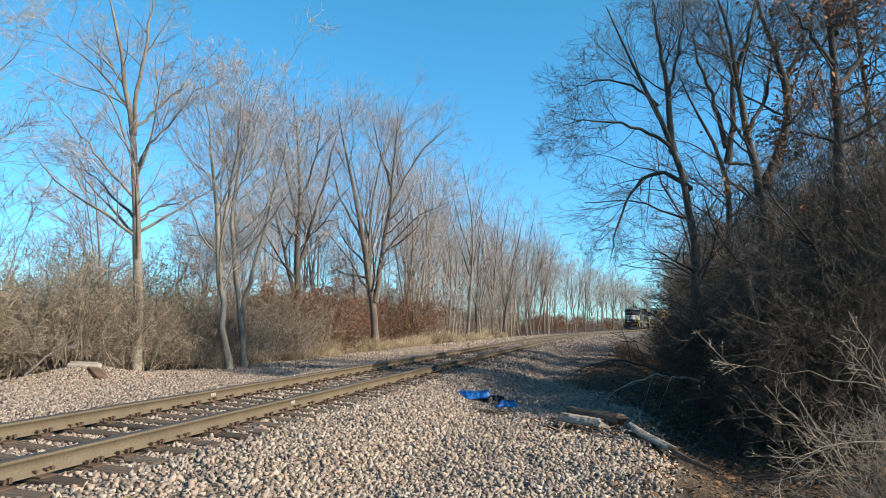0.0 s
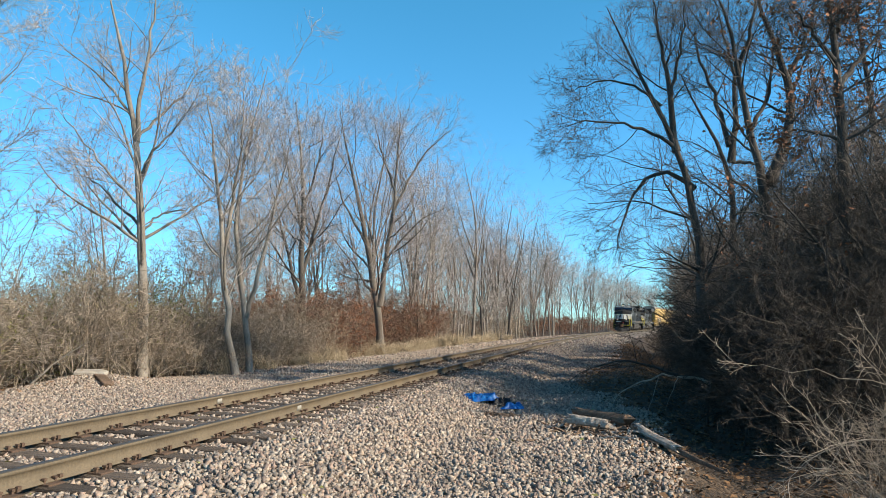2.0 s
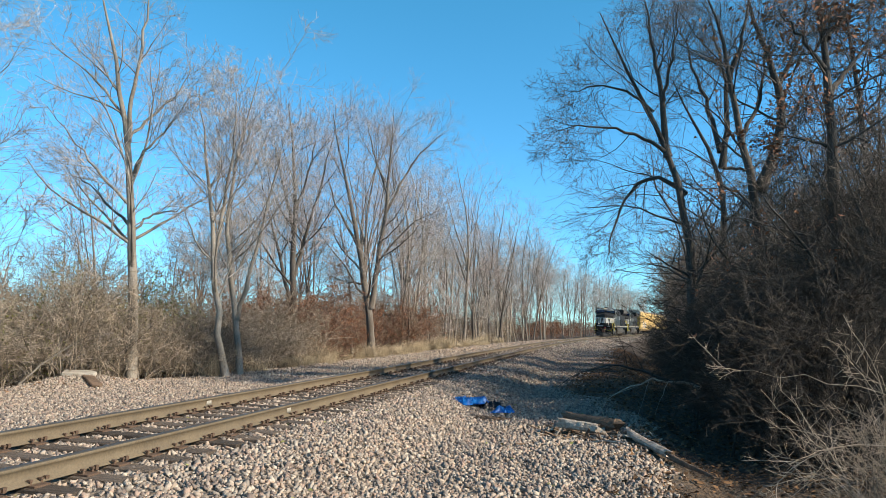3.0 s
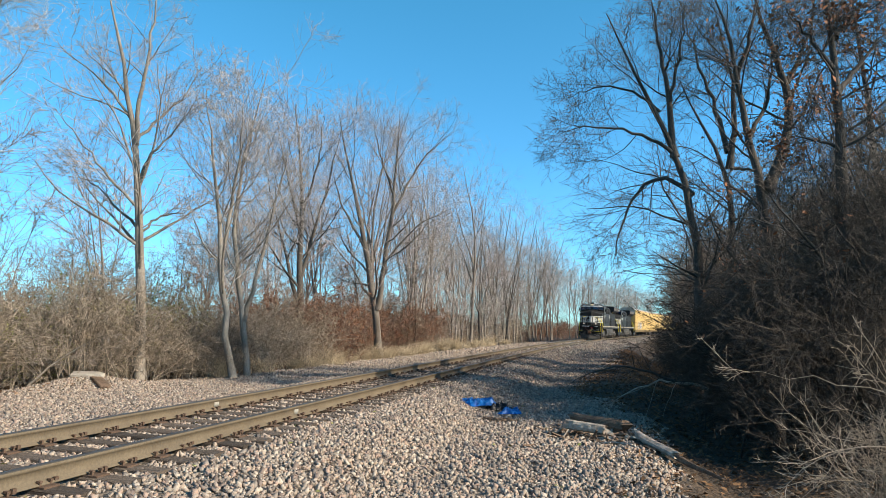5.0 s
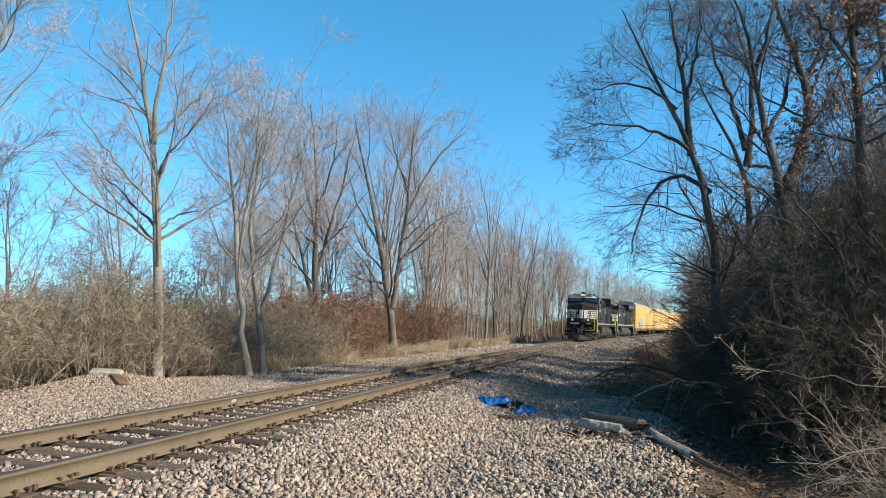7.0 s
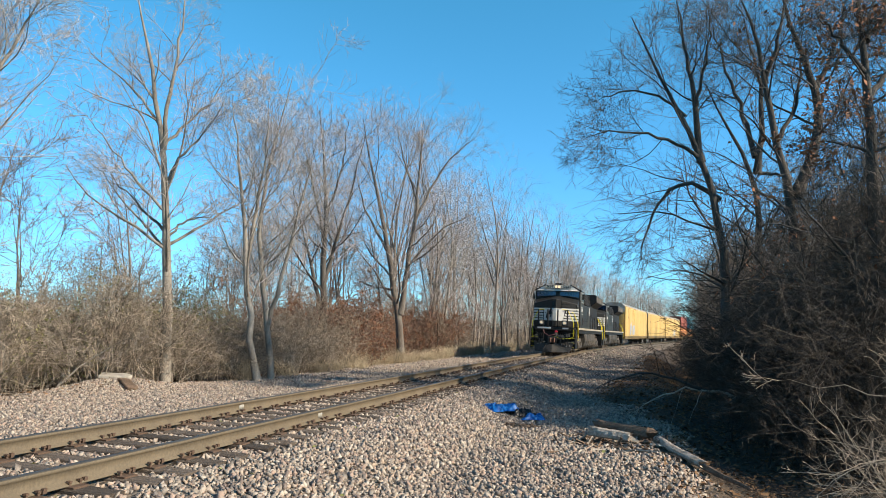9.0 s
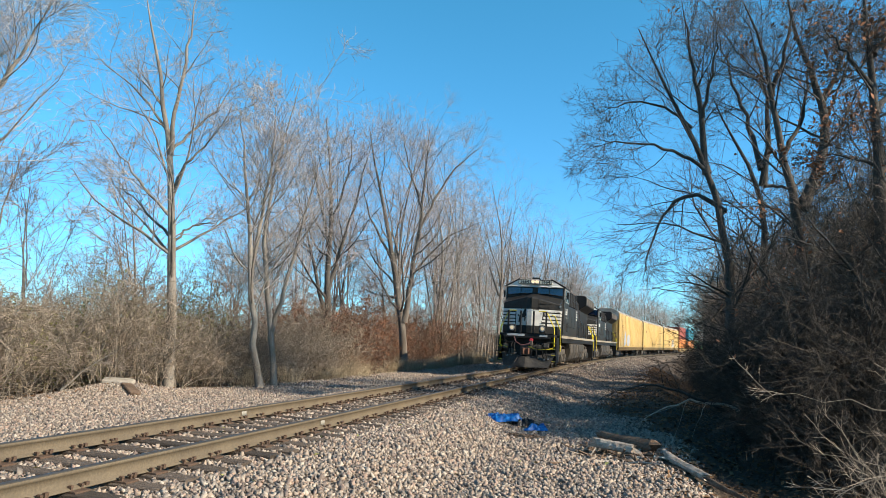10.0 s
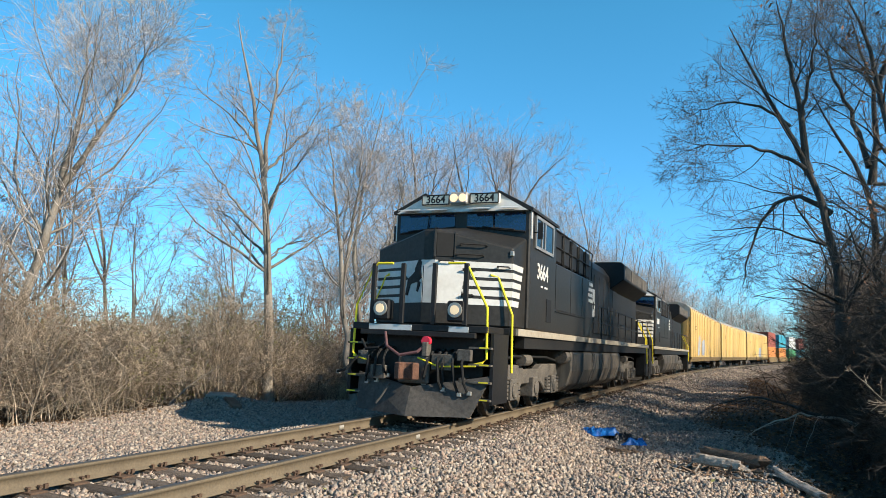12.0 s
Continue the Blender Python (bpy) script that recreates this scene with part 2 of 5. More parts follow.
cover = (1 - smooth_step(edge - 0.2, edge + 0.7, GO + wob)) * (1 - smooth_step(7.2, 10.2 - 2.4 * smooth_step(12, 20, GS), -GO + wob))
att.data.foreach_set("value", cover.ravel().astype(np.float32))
n, l = EARTH.node_tree.nodes, EARTH.node_tree.links
vor, rampv, mixv, at_n = n.new("ShaderNodeTexVoronoi"), n.new("ShaderNodeValToRGB"), n.new("ShaderNodeMix"), n.new("ShaderNodeAttribute")
tcg = n.new("ShaderNodeTexCoord")
vor.inputs["Scale"].default_value = 17
l.new(tcg.outputs["Object"], vor.inputs["Vector"])
sepc = n.new("ShaderNodeSeparateColor")
l.new(vor.outputs["Color"], sepc.inputs[0])
# stone tones lowered here so gaps between the loose stones read as shaded
for i, c in enumerate([(0.057, 0.045, 0.035), (0.131, 0.102, 0.078), (0.213, 0.168, 0.127), (0.098, 0.078, 0.061), (0.262, 0.213, 0.164)]):
    e = rampv.color_ramp.elements[i] if i < 2 else rampv.color_ramp.elements.new(i / 5)
    e.position, e.color = i / 5, (*c, 1)
l.new(sepc.outputs[0], rampv.inputs[0])
at_n.attribute_name = "stone_cover_and_shade"
mixv.data_type = "RGBA"
old = n["Principled BSDF"].inputs["Base Color"].links[0].from_socket
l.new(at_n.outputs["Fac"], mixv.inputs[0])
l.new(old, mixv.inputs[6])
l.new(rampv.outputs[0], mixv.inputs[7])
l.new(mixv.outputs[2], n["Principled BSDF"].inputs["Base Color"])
bp2 = n.new("ShaderNodeBump")
bp2.inputs["Strength"].default_value, bp2.inputs["Distance"].default_value = 0.9, 0.05
bp2.invert = True
l.new(vor.outputs["Distance"], bp2.inputs["Height"])
l.new(n["Principled BSDF"].inputs["Normal"].links[0].from_socket, bp2.inputs["Normal"])
l.new(bp2.outputs[0], n["Principled BSDF"].inputs["Normal"])
ground = tagged(new("ground", me), "gravel trackbed running into brown leaf-littered soil, with shade darkened in on the bank", "ground", kind="structure")


# ---- the track ----
def sweep(profile, s_values, off, name, mat):
    """A rail's cross-section (side, up) swept along the line."""
    n = len(profile)
    v = []
    for o, z in profile:
        oo = off + o
        v.append(tracks_at(s_values, np.full(len(s_values), oo), np.full(len(s_values), z) - CANT * oo))
    v = np.stack(v, 1)
    m = len(s_values)
    ids = np.arange(m * n).reshape(m, n)
    f = np.stack([ids[:-1], np.roll(ids[:-1], -1, 1), np.roll(ids[1:], -1, 1), ids[1:]], -1).reshape(-1, 4)
    return mesh_np(name, v.reshape(-1, 3), f, mat)


MARK = material("pale_paint_mark", (0.30, 0.28, 0.24), 0.8, 0, 0.2, 20, 60, 0.0)
track = thing("railway_track", "single railway line with rusty rails on weathered wooden ties", "railway track", kind="structure")
rail_s = np.concatenate([np.arange(-30, 60, 0.5), np.arange(60, 300, 2.0)])
RAIL_PROFILE = [(-0.036, -0.006), (-0.036, -0.034), (-0.012, -0.046), (-0.009, -0.135), (-0.070, -0.162), (-0.070, -0.172), (0.070, -0.172), (0.070, -0.162), (0.009, -0.135), (0.012, -0.046), (0.036, -0.034), (0.036, -0.006)]
for off in (-0.7525, 0.7525):
    rail = part("rail", sweep(RAIL_PROFILE, rail_s, off, "rail", RAIL_SIDE), None, track)
    part("rail_head", sweep([(-0.036, -0.007), (0.036, -0.007), (0.029, 0.001), (-0.029, 0.001)], rail_s, off, "rail_head", RAIL_TOP), None, rail, "polished grey running surface")
    ws = np.array([3.55, 3.62, 3.69]) if off > 0 else np.array([3.72, 3.79, 3.86])
    part("paint_mark", sweep([(0.011, -0.128), (0.016, -0.128), (0.016, -0.055), (0.011, -0.055)], ws, off, "paint_mark", MARK), None, rail, "small pale paint mark")

tie_sh = Shape().prism([(-0.115, -0.2), (0.115, -0.2), (0.115, -0.012), (0.10, 0.0), (-0.10, 0.0), (-0.115, -0.012)], "x", -1.3, 1.3)
TIE_MESH = tie_sh.mesh("tie", TIE)
plate_sh = Shape().box(-0.18, 0.18, -0.09, 0.09, 0.0, 0.018)
for px in (-0.10, 0.10):
    for py in (-0.06, 0.06):
        plate_sh.box(px - 0.012, px + 0.012, py - 0.012, py + 0.012, 0.01, 0.05).box(px - 0.025, px + 0.018, py - 0.016, py + 0.016, 0.045, 0.062)
PLATE_MESH = plate_sh.mesh("tie_plate", PLATE)
anchor_sh = Shape().box(-0.09, 0.09, -0.02, 0.02, -0.005, 0.02).box(-0.1, -0.07, -0.02, 0.02, 0.0, 0.045).box(0.07, 0.1, -0.02, 0.02, 0.0, 0.045)
ANCHOR_MESH = anchor_sh.mesh("rail_anchor", PLATE)
rng = np.random.default_rng(5)
for i in range(300):
    s = -6.0 + i * 0.51 + rng.normal(0, 0.015)
    p = track_at(s, rng.normal(0, 0.03), -0.190 + rng.normal(0, 0.004))
    turn = -math.degrees(float(np.interp(s, SS, HD))) + rng.normal(0, 0.6)
    tie = part("tie", TIE_MESH, None, track, m=pose(p.x, p.y, p.z, 0, math.degrees(CANT), turn))
    if i < 75:
        for off in (-0.7525, 0.7525):
            part("tie_plate", PLATE_MESH, None, tie, m=pose(off, 0, 0.001))
            part("rail_anchor", ANCHOR_MESH, None, tie, m=pose(off, 0.135, 0.02))
rest = Shape()
for i in range(240):
    s = 147.5 + i * 0.6
    m = pose(*track_at(s, 0, -0.19), 0, math.degrees(CANT), -math.degrees(float(np.interp(s, SS, HD))))
    rest.add([m @ p for p in tie_sh.v], tie_sh.f)
tagged(part("tie_far", rest, TIE, track, "weathered ties in the distance"), kind="stuff")


# ---- stones ----
def stones(name, n, s0, s1, o0, o1, size, seed, keep=None):
    r = np.random.default_rng(seed)
    s, o = r.uniform(s0, s1, n), r.uniform(o0, o1, n)
    if keep is not None:
        k = keep(s, o, r)
        s, o = s[k], o[k]
    n = len(s)
    a = size * np.exp(np.clip(r.normal(0, 0.3, n), -0.6, 0.42))
    cube = np.array([(x, y, z) for x in (-1, 1) for y in (-1, 1) for z in (-1, 1)], float)
    v = cube[None] * r.uniform(0.3, 1.05, (n, 8, 3))
    v *= np.stack([a * 0.62, a * r.uniform(0.4, 0.6, n), a * r.uniform(0.3, 0.5, n)], -1)[:, None]
    ang, tl = r.uniform(0, 6.283, n), r.normal(0, 0.5, (n, 2))
    ca, sa = np.cos(ang)[:, None], np.sin(ang)[:, None]
    x, y, z = v[..., 0], v[..., 1], v[..., 2]
    z2 = z + x * tl[:, :1] + y * tl[:, 1:]
    x, z = x - z * tl[:, :1] * 0.6, z2
    v = np.stack([x * ca - y * sa, x * sa + y * ca, z], -1)
    base = tracks_at(s, o, ground_z(s, o) + a * r.uniform(0.0, 0.35, n))
    v += base[:, None]
    f = np.array([(0, 1, 3, 2), (4, 6, 7, 5), (0, 4, 5, 1), (2, 3, 7, 6), (0, 2, 6, 4), (1, 5, 7, 3)])
    f = (np.arange(n)[:, None, None] * 8 + f[None]).reshape(-1, 4)
    return mesh_np(name, v.reshape(-1, 3), f, STONE)


def stone_keep(s, o, r):
    # same inward edge, leaving dark soil bare where the bank is shaded
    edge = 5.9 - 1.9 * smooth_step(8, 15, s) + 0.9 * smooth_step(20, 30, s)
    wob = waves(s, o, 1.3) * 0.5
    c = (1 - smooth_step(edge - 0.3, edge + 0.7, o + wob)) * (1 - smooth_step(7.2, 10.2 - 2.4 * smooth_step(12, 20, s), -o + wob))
    phase = np.abs(((s + 6.0) / 0.51 + 0.5) % 1.0 - 0.5)
    on_tie = (np.abs(o) < 1.32) & (((phase < 0.25) & (r.uniform(0, 1, len(s)) < 0.90)))
    on_rail = np.abs(np.abs(o) - 0.7525) < 0.11
    p = tracks_at(s, o, s * 0)
    near = (p[:, 1] > 3.5) & (p[:, 0] > -0.95 * p[:, 1] - 1.5) & (p[:, 0] < 0.75 * p[:, 1] + 1.0)
    return (r.uniform(0, 1, len(s)) < c) & ~on_rail & ~on_tie & near


tagged(new("ballast_stones", stones("ballast_stones", 165000, -5, 15, -10, 6.6, 0.040, 11, stone_keep)), "pale crushed stone ballast heaped beside the rails", "gravel", kind="stuff")
tagged(new("ballast_stones", stones("ballast_stones", 46000, 15, 40, -8.5, 6.6, 0.055, 12, stone_keep)), "pale crushed stone ballast along the distant line", "gravel", kind="stuff")
tagged(new("ballast_stones", stones("ballast_stones", 20000, 40, 100, -7.5, 6.6, 0.10, 13, stone_keep)), "pale crushed stone ballast far along the line", "gravel", kind="stuff")


# ---- trees ----
def tubes_np(paths, radii, k):
    """Tapered tubes along many paths of equal point count."""
    B, n, _ = paths.shape
    t = np.gradient(paths, axis=1)
    t /= np.linalg.norm(t, axis=2, keepdims=True) + 1e-9
    ref = np.where(np.abs(t[:, :1, 2:]) > 0.8, np.array([1.0, 0, 0]), np.array([0, 0, 1.0]))
    a = np.cross(t, np.broadcast_to(ref, t.shape))
    a /= np.linalg.norm(a, axis=2, keepdims=True) + 1e-9
    b = np.cross(t, a)
    ph = np.arange(k) * 2 * np.pi / k
    ring = a[:, :, None] * np.cos(ph)[:, None] + b[:, :, None] * np.sin(ph)[:, None]
    v = paths[:, :, None] + ring * radii[:, :, None, None]
    ids = np.arange(B * n * k).reshape(B, n, k)
    f = np.stack([ids[:, :-1], np.roll(ids[:, :-1], -1, 2), np.roll(ids[:, 1:], -1, 2), ids[:, 1:]], -1)
    return v.reshape(-1, 3), f.reshape(-1, 4)


def shoots(paths, radii, per, t0, t1, length, angle, up, n, r, wander=0.12, thin=0.55, rmin=0.003, taper=0.25, sag=0.0, even=0.0):
    """Side shoots from every path: their paths and radii."""
    B, m, _ = paths.shape
    plen = np.linalg.norm(np.diff(paths, axis=1), axis=2).sum(1)
    plen = plen * (1 - even) + plen.max() * even
    t = r.uniform(t0, t1, (B, per)) * (m - 1)
    i = np.clip(t.astype(int), 0, m - 2)
    w = (t - i)[..., None]
    row = np.arange(B)[:, None]
    p = paths[row, i] * (1 - w) + paths[row, i + 1] * w
    tan = paths[row, i + 1] - paths[row, i]
    tan /= np.linalg.norm(tan, axis=2, keepdims=True) + 1e-9
    rad = radii[row, i] * (1 - w[..., 0]) + radii[row, i + 1] * w[..., 0]
    rv = r.normal(size=tan.shape)
    perp = rv - (rv * tan).sum(2, keepdims=True) * tan
    perp /= np.linalg.norm(perp, axis=2, keepdims=True) + 1e-9
    ang = np.radians(angle) * r.uniform(0.65, 1.3, (B, per, 1))
    d = (tan * np.cos(ang) + perp * np.sin(ang)).reshape(-1, 3)
    frac = (t / (m - 1)).reshape(-1)
    L = (plen[:, None] * length * r.uniform(0.55, 1.25, (B, per))).reshape(-1) * (1.15 - 0.6 * frac)
    p = p.reshape(-1, 3)
    out = [p]
    for k in range(n - 1):
        d = d + np.array([0, 0, up - sag * k]) + r.normal(0, wander, d.shape)
        d /= np.linalg.norm(d, axis=1, keepdims=True)
        p = p + d * (L / (n - 1))[:, None]
        out.append(p)
    rad = np.maximum(rad.reshape(-1) * thin * np.clip(L / (L.mean() + 1e-9), 0.5, 1.1), rmin)
    rr = rad[:, None] * np.linspace(1, taper, n)[None]
    return np.stack(out, 1), np.maximum(rr, rmin * 0.7)


def spline(pts, n):
    pts = np.asarray(pts, float)
    d = np.concatenate([[0], np.cumsum(np.linalg.norm(np.diff(pts, axis=0), axis=1))])
    u = np.linspace(0, d[-1], n)
    q = np.stack([np.interp(u, d, pts[:, j]) for j in range(3)], 1)
    for _ in range(2):
        q[1:-1] = (q[:-2] + 2 * q[1:-1] + q[2:]) / 4
    return q


def grow(name, stems, radii, seed, bark, twig, l1=(22, 0.36, 0.2, 52), l2=(7, 0.52), l3=(5, 0.6), l4=(2, 0.8), low=0.3, up=0.12, rmin=0.0056, n0=14, sag=0.0, ns=(8, 5, 3, 2), k1=5):
    """Meshes of a bare tree: its stems, its limbs and its twigs."""
    r = np.random.default_rng(seed)
    P = np.stack([spline(s, n0) for s in stems])
    wob = r.normal(0, 0.03, P.shape)
    wob[:, 0] = 0
    P = P + wob
    R = np.stack([np.linspace(1, 0.05, n0) ** 0.85 * q for q in radii])
    R[:, 0] *= 1.25
    v0, f0 = tubes_np(P, R, 8)
    p1, r1 = shoots(P, R, l1[0], low, 0.98, l1[1], l1[3], up, ns[0], r, 0.13, l1[2] + 0.2, rmin * 1.7, 0.2, sag, 0.35)
    v1, f1 = tubes_np(p1, r1, k1)
    p2, r2 = shoots(p1, r1, l2[0], 0.12, 1.0, l2[1], 50, up * 0.9, ns[1], r, 0.15, 0.55, rmin * 1.25, 0.35, sag)
    v2, f2 = tubes_np(p2, r2, 3)
    p3, r3 = shoots(p2, r2, l3[0], 0.1, 1.0, l3[1], 46, up * 0.7, ns[2], r, 0.12, 0.62, rmin, 0.5, sag)
    v3, f3 = tubes_np(p3, r3, 3)
    vs, fs = [v2, v3], [f2, f3 + len(v2)]
    if l4[0]:
        p4, r4 = shoots(p3, r3, l4[0], 0.1, 1.0, l4[1], 42, up * 0.5, ns[3], r, 0.1, 0.7, rmin * 0.8, 0.6)
        v4, f4 = tubes_np(p4, r4, 3)
        vs.append(v4)
        fs.append(f4 + len(v2) + len(v3))
    ends = p3[:, -1]
    return (mesh_np("trunk", v0, f0, bark, True), mesh_np("limb", v1, f1, bark, True), mesh_np("crown", np.concatenate(vs), np.concatenate(fs), twig), ends)


def leaf_mesh(name, centres, size, r, mat, per=4):
    n = len(centres) * per
    c = np.repeat(centres, per, 0) + r.normal(0, size * 1.5, (n, 3))
    a = r.normal(size=(n, 3))
    a /= np.linalg.norm(a, axis=1, keepdims=True)
    b = np.cross(a, r.normal(size=(n, 3)))
    b /= np.linalg.norm(b, axis=1, keepdims=True)
    s = size * r.uniform(0.6, 1.3, (n, 1))
    nrm = np.cross(a, b)
    v = np.stack([c - a * s, c + b * s * 0.45 + nrm * s * 0.15, c + a * s, c - b * s * 0.45 + nrm * s * 0.15], 1)
    return mesh_np(name, v.reshape(-1, 3), np.arange(n * 4).reshape(-1, 4), mat)


def bare_tree(label, stems, radii, seed, bark=BARK, twig=TWIG, base=None, category="tree", group="bare trees", leaves=0, **kw):
    """A tree whose stems are given in the world; its Empty stands at its foot."""
    foot = Vector(stems[0][0]) if base is None else Vector(base)
    local = [[tuple(Vector(p) - foot) for p in s] for s in stems]
    t = thing("tree", label, category, group, pose(*foot))
    trunk, limbs, twigs, ends = grow("tree", local, radii, seed, bark, twig, **kw)
    part("trunk", trunk, None, t)
    tagged(part("limb", limbs, None, t), kind="stuff")
    tagged(part("crown", twigs, None, t, "fine bare twigs"), kind="stuff")
    if leaves:
        r = np.random.default_rng(seed)
        k = r.choice(len(ends), min(leaves, len(ends)), replace=False)
        k = k[np.argsort(-ends[k][:, 2])]
        tagged(part("foliage", leaf_mesh("foliage", ends[k], 0.07, r, OAK_LEAF), None, t, "withered brown leaves still hanging on"), kind="stuff")
    return t


PALE = "tall bare tree with pale grey bark at the trackside"
bare_tree("leaning bare tree with pale bark and a wide fork", [[(-17.2, 19, -0.5), (-15.73, 19, 3.45), (-15.05, 19, 6.22), (-14.63, 19, 7.99), (-14.65, 19.2, 11.6)], [(-15.05, 19, 6.2), (-13.72, 19.3, 8.49), (-12.4, 19.4, 11.4)]], [0.19, 0.10], 1, BARK_PALE, TWIG_GREY, low=0.25, l1=(26, 0.5, 0.12, 52), l2=(9, 0.5), l3=(5, 0.6), l4=(2, 0.8))
bare_tree("tall straight bare tree with a clear grey trunk", [
    [(-9.59, 22.5, -0.5), (-9.62, 22.5, 1.4), (-9.81, 22.5, 4.5), (-9.97, 22.5, 6.1), (-10.06, 22.5, 7.2), (-10.29, 22.5, 8.9), (-10.8, 22.5, 10.6), (-11.3, 22.5, 13.0)],
    [(-10.06, 22.5, 7.2), (-10.03, 22.6, 8.9), (-9.75, 22.7, 11.0), (-9.6, 22.8, 13.4)],
    [(-9.8, 22.5, 4.4), (-10.76, 23.0, 5.2), (-11.53, 23.2, 5.84), (-12.13, 23.2, 6.5), (-12.6, 23.2, 7.1)],
    [(-9.87, 22.5, 5.1), (-10.44, 22.2, 5.7), (-11.5, 22.0, 7.1), (-12.5, 22.0, 8.3)],
    [(-9.8, 22.5, 4.3), (-9.43, 22.7, 4.8), (-8.7, 22.9, 5.0), (-8.0, 23.0, 5.3)],
    [(-9.95, 22.5, 6.0), (-9.3, 22.1, 6.9), (-8.5, 22.0, 7.7), (-7.85, 22.0, 8.6)],
    [(-10.15, 22.5, 7.9), (-10.9, 22.5, 9.1), (-12.1, 22.4, 10.0), (-12.9, 22.4, 10.8)],
    [(-10.04, 22.5, 7.3), (-9.5, 23.0, 8.3), (-8.6, 23.2, 9.3), (-8.3, 23.4, 10.2)]],
    [0.19, 0.085, 0.055, 0.05, 0.045, 0.055, 0.05, 0.055], 2, BARK_PALE, TWIG_GREY, low=0.22, l1=(11, 0.28, 0.16, 48), l2=(6, 0.55), l3=(4, 0.75), l4=(2, 0.9), up=0.07, rmin=0.0048)
bare_tree(PALE, [[(-7.1, 24, -0.5), (-7.47, 24, 1.36), (-7.68, 24, 3.86), (-7.9, 24, 6.21), (-8.3, 24, 9.6)], [(-7.65, 24, 3.6), (-7.2, 24.2, 6.5), (-7.1, 24.4, 9.9)]], [0.13, 0.08], 3, BARK_PALE, TWIG_GREY, low=0.25, l1=(21, 0.40, 0.14, 52), up=0.12)
bare_tree(PALE, [[(-6.93, 25, -0.5), (-7.06, 25, 1.38), (-7.61, 25, 4.17), (-7.3, 25, 7.25), (-6.47, 25, 10.6)], [(-7.1, 25, 1.5), (-6.5, 25.3, 4.3), (-5.6, 25.5, 8.2)]], [0.12, 0.09], 4, BARK_PALE, TWIG_GREY, low=0.25, l1=(21, 0.40, 0.14, 52), up=0.12)
bare_tree("dark-trunked bare tree at the edge of the brush", [
    [(-7.28, 36, -0.5), (-7.41, 36, 3.2), (-7.4, 36, 5.5), (-7.35, 36, 8.2), (-7.52, 36, 10.8), (-7.8, 36, 12.9)],
    [(-7.35, 36, 1.9), (-8.05, 36, 4.6), (-8.6, 36, 6.7), (-9.3, 36, 9.6)],
    [(-7.39, 36, 3.8), (-6.8, 36.4, 6.2), (-6.05, 36.5, 9.2), (-5.4, 36.5, 12.0)],
    [(-7.42, 36, 6.1), (-8.1, 35.8, 9.0), (-8.7, 35.6, 12.2)],
    [(-7.38, 36, 7.0), (-6.6, 36.2, 9.7), (-6.3, 36.2, 12.6)]],
    [0.22, 0.12, 0.11, 0.09, 0.08], 5, BARK_DARK, TWIG, low=0.2, l1=(13, 0.38, 0.16, 50), l2=(6, 0.55), l3=(4, 0.75), l4=(2, 0.9), up=0.08)
bare_tree("twin-stemmed bare tree beside dry grass", [
    [(-3.95, 42, -0.5), (-4.14, 42, 2.6), (-4.68, 42, 5.2), (-5.16, 42, 8.7), (-5.95, 42, 11.4), (-6.4, 42, 14.2)],
    [(-4.04, 42, 2.4), (-3.57, 42, 5.6), (-3.06, 42, 9.0), (-2.88, 42, 11.8), (-2.7, 42, 14.2)],
    [(-3.19, 42, 8.1), (-1.87, 42.4, 10.8), (-0.6, 42.5, 12.4), (0.4, 42.5, 13.2)],
    [(-3.64, 42, 5.2), (-2.15, 41.8, 6.9), (-0.8, 41.7, 7.9), (0.5, 41.7, 8.4)],
    [(-4.86, 42, 6.2), (-6.3, 42.2, 8.7), (-7.0, 42.3, 11.6)],
    [(-3.07, 42, 9.3), (-3.86, 41.6, 11.6), (-4.4, 41.5, 14.0)]],
    [0.24, 0.18, 0.10, 0.075, 0.09, 0.08], 6, BARK, TWIG, low=0.2, l1=(13, 0.38, 0.16, 50), l2=(6, 0.55), l3=(4, 0.75), l4=(2, 0.9), up=0.08)
bare_tree("bare tree leaning out over the line", [
    [(7.1, 20, -1.2), (7.15, 20, 2.8), (7.1, 20, 4.95), (6.63, 20, 6.05), (6.34, 20, 7.1), (5.85, 20, 8.1), (5.3, 20, 9.15), (4.8, 20, 10.4)],
    [(6.63, 20, 6.05), (6.58, 20, 7.5), (6.37, 20, 9.0), (6.1, 20, 11.2)],
    [(7.1, 20, 4.95), (6.7, 20.3, 5.45), (6.1, 20.4, 5.64), (5.5, 20.5, 4.97), (5.05, 20.5, 3.96), (4.9, 20.5, 3.0)],
    [(6.6, 20, 6.15), (5.7, 19.8, 6.63), (4.8, 19.7, 6.87), (3.96, 19.7, 6.87), (3.2, 19.7, 6.7)],
    [(6.23, 20, 7.4), (5.6, 20.2, 8.1), (4.6, 20.3, 8.3), (3.5, 20.3, 7.95)],
    [(6.57, 20, 7.7), (6.77, 19.6, 8.9), (7.0, 19.5, 10.8)]],
    [0.18, 0.11, 0.075, 0.06, 0.05, 0.06], 7, BARK_DARK, TWIG_DARK, low=0.2, l1=(13, 0.33, 0.10, 50), l2=(7, 0.6), l3=(4, 0.85), rmin=0.0042, up=0.03)
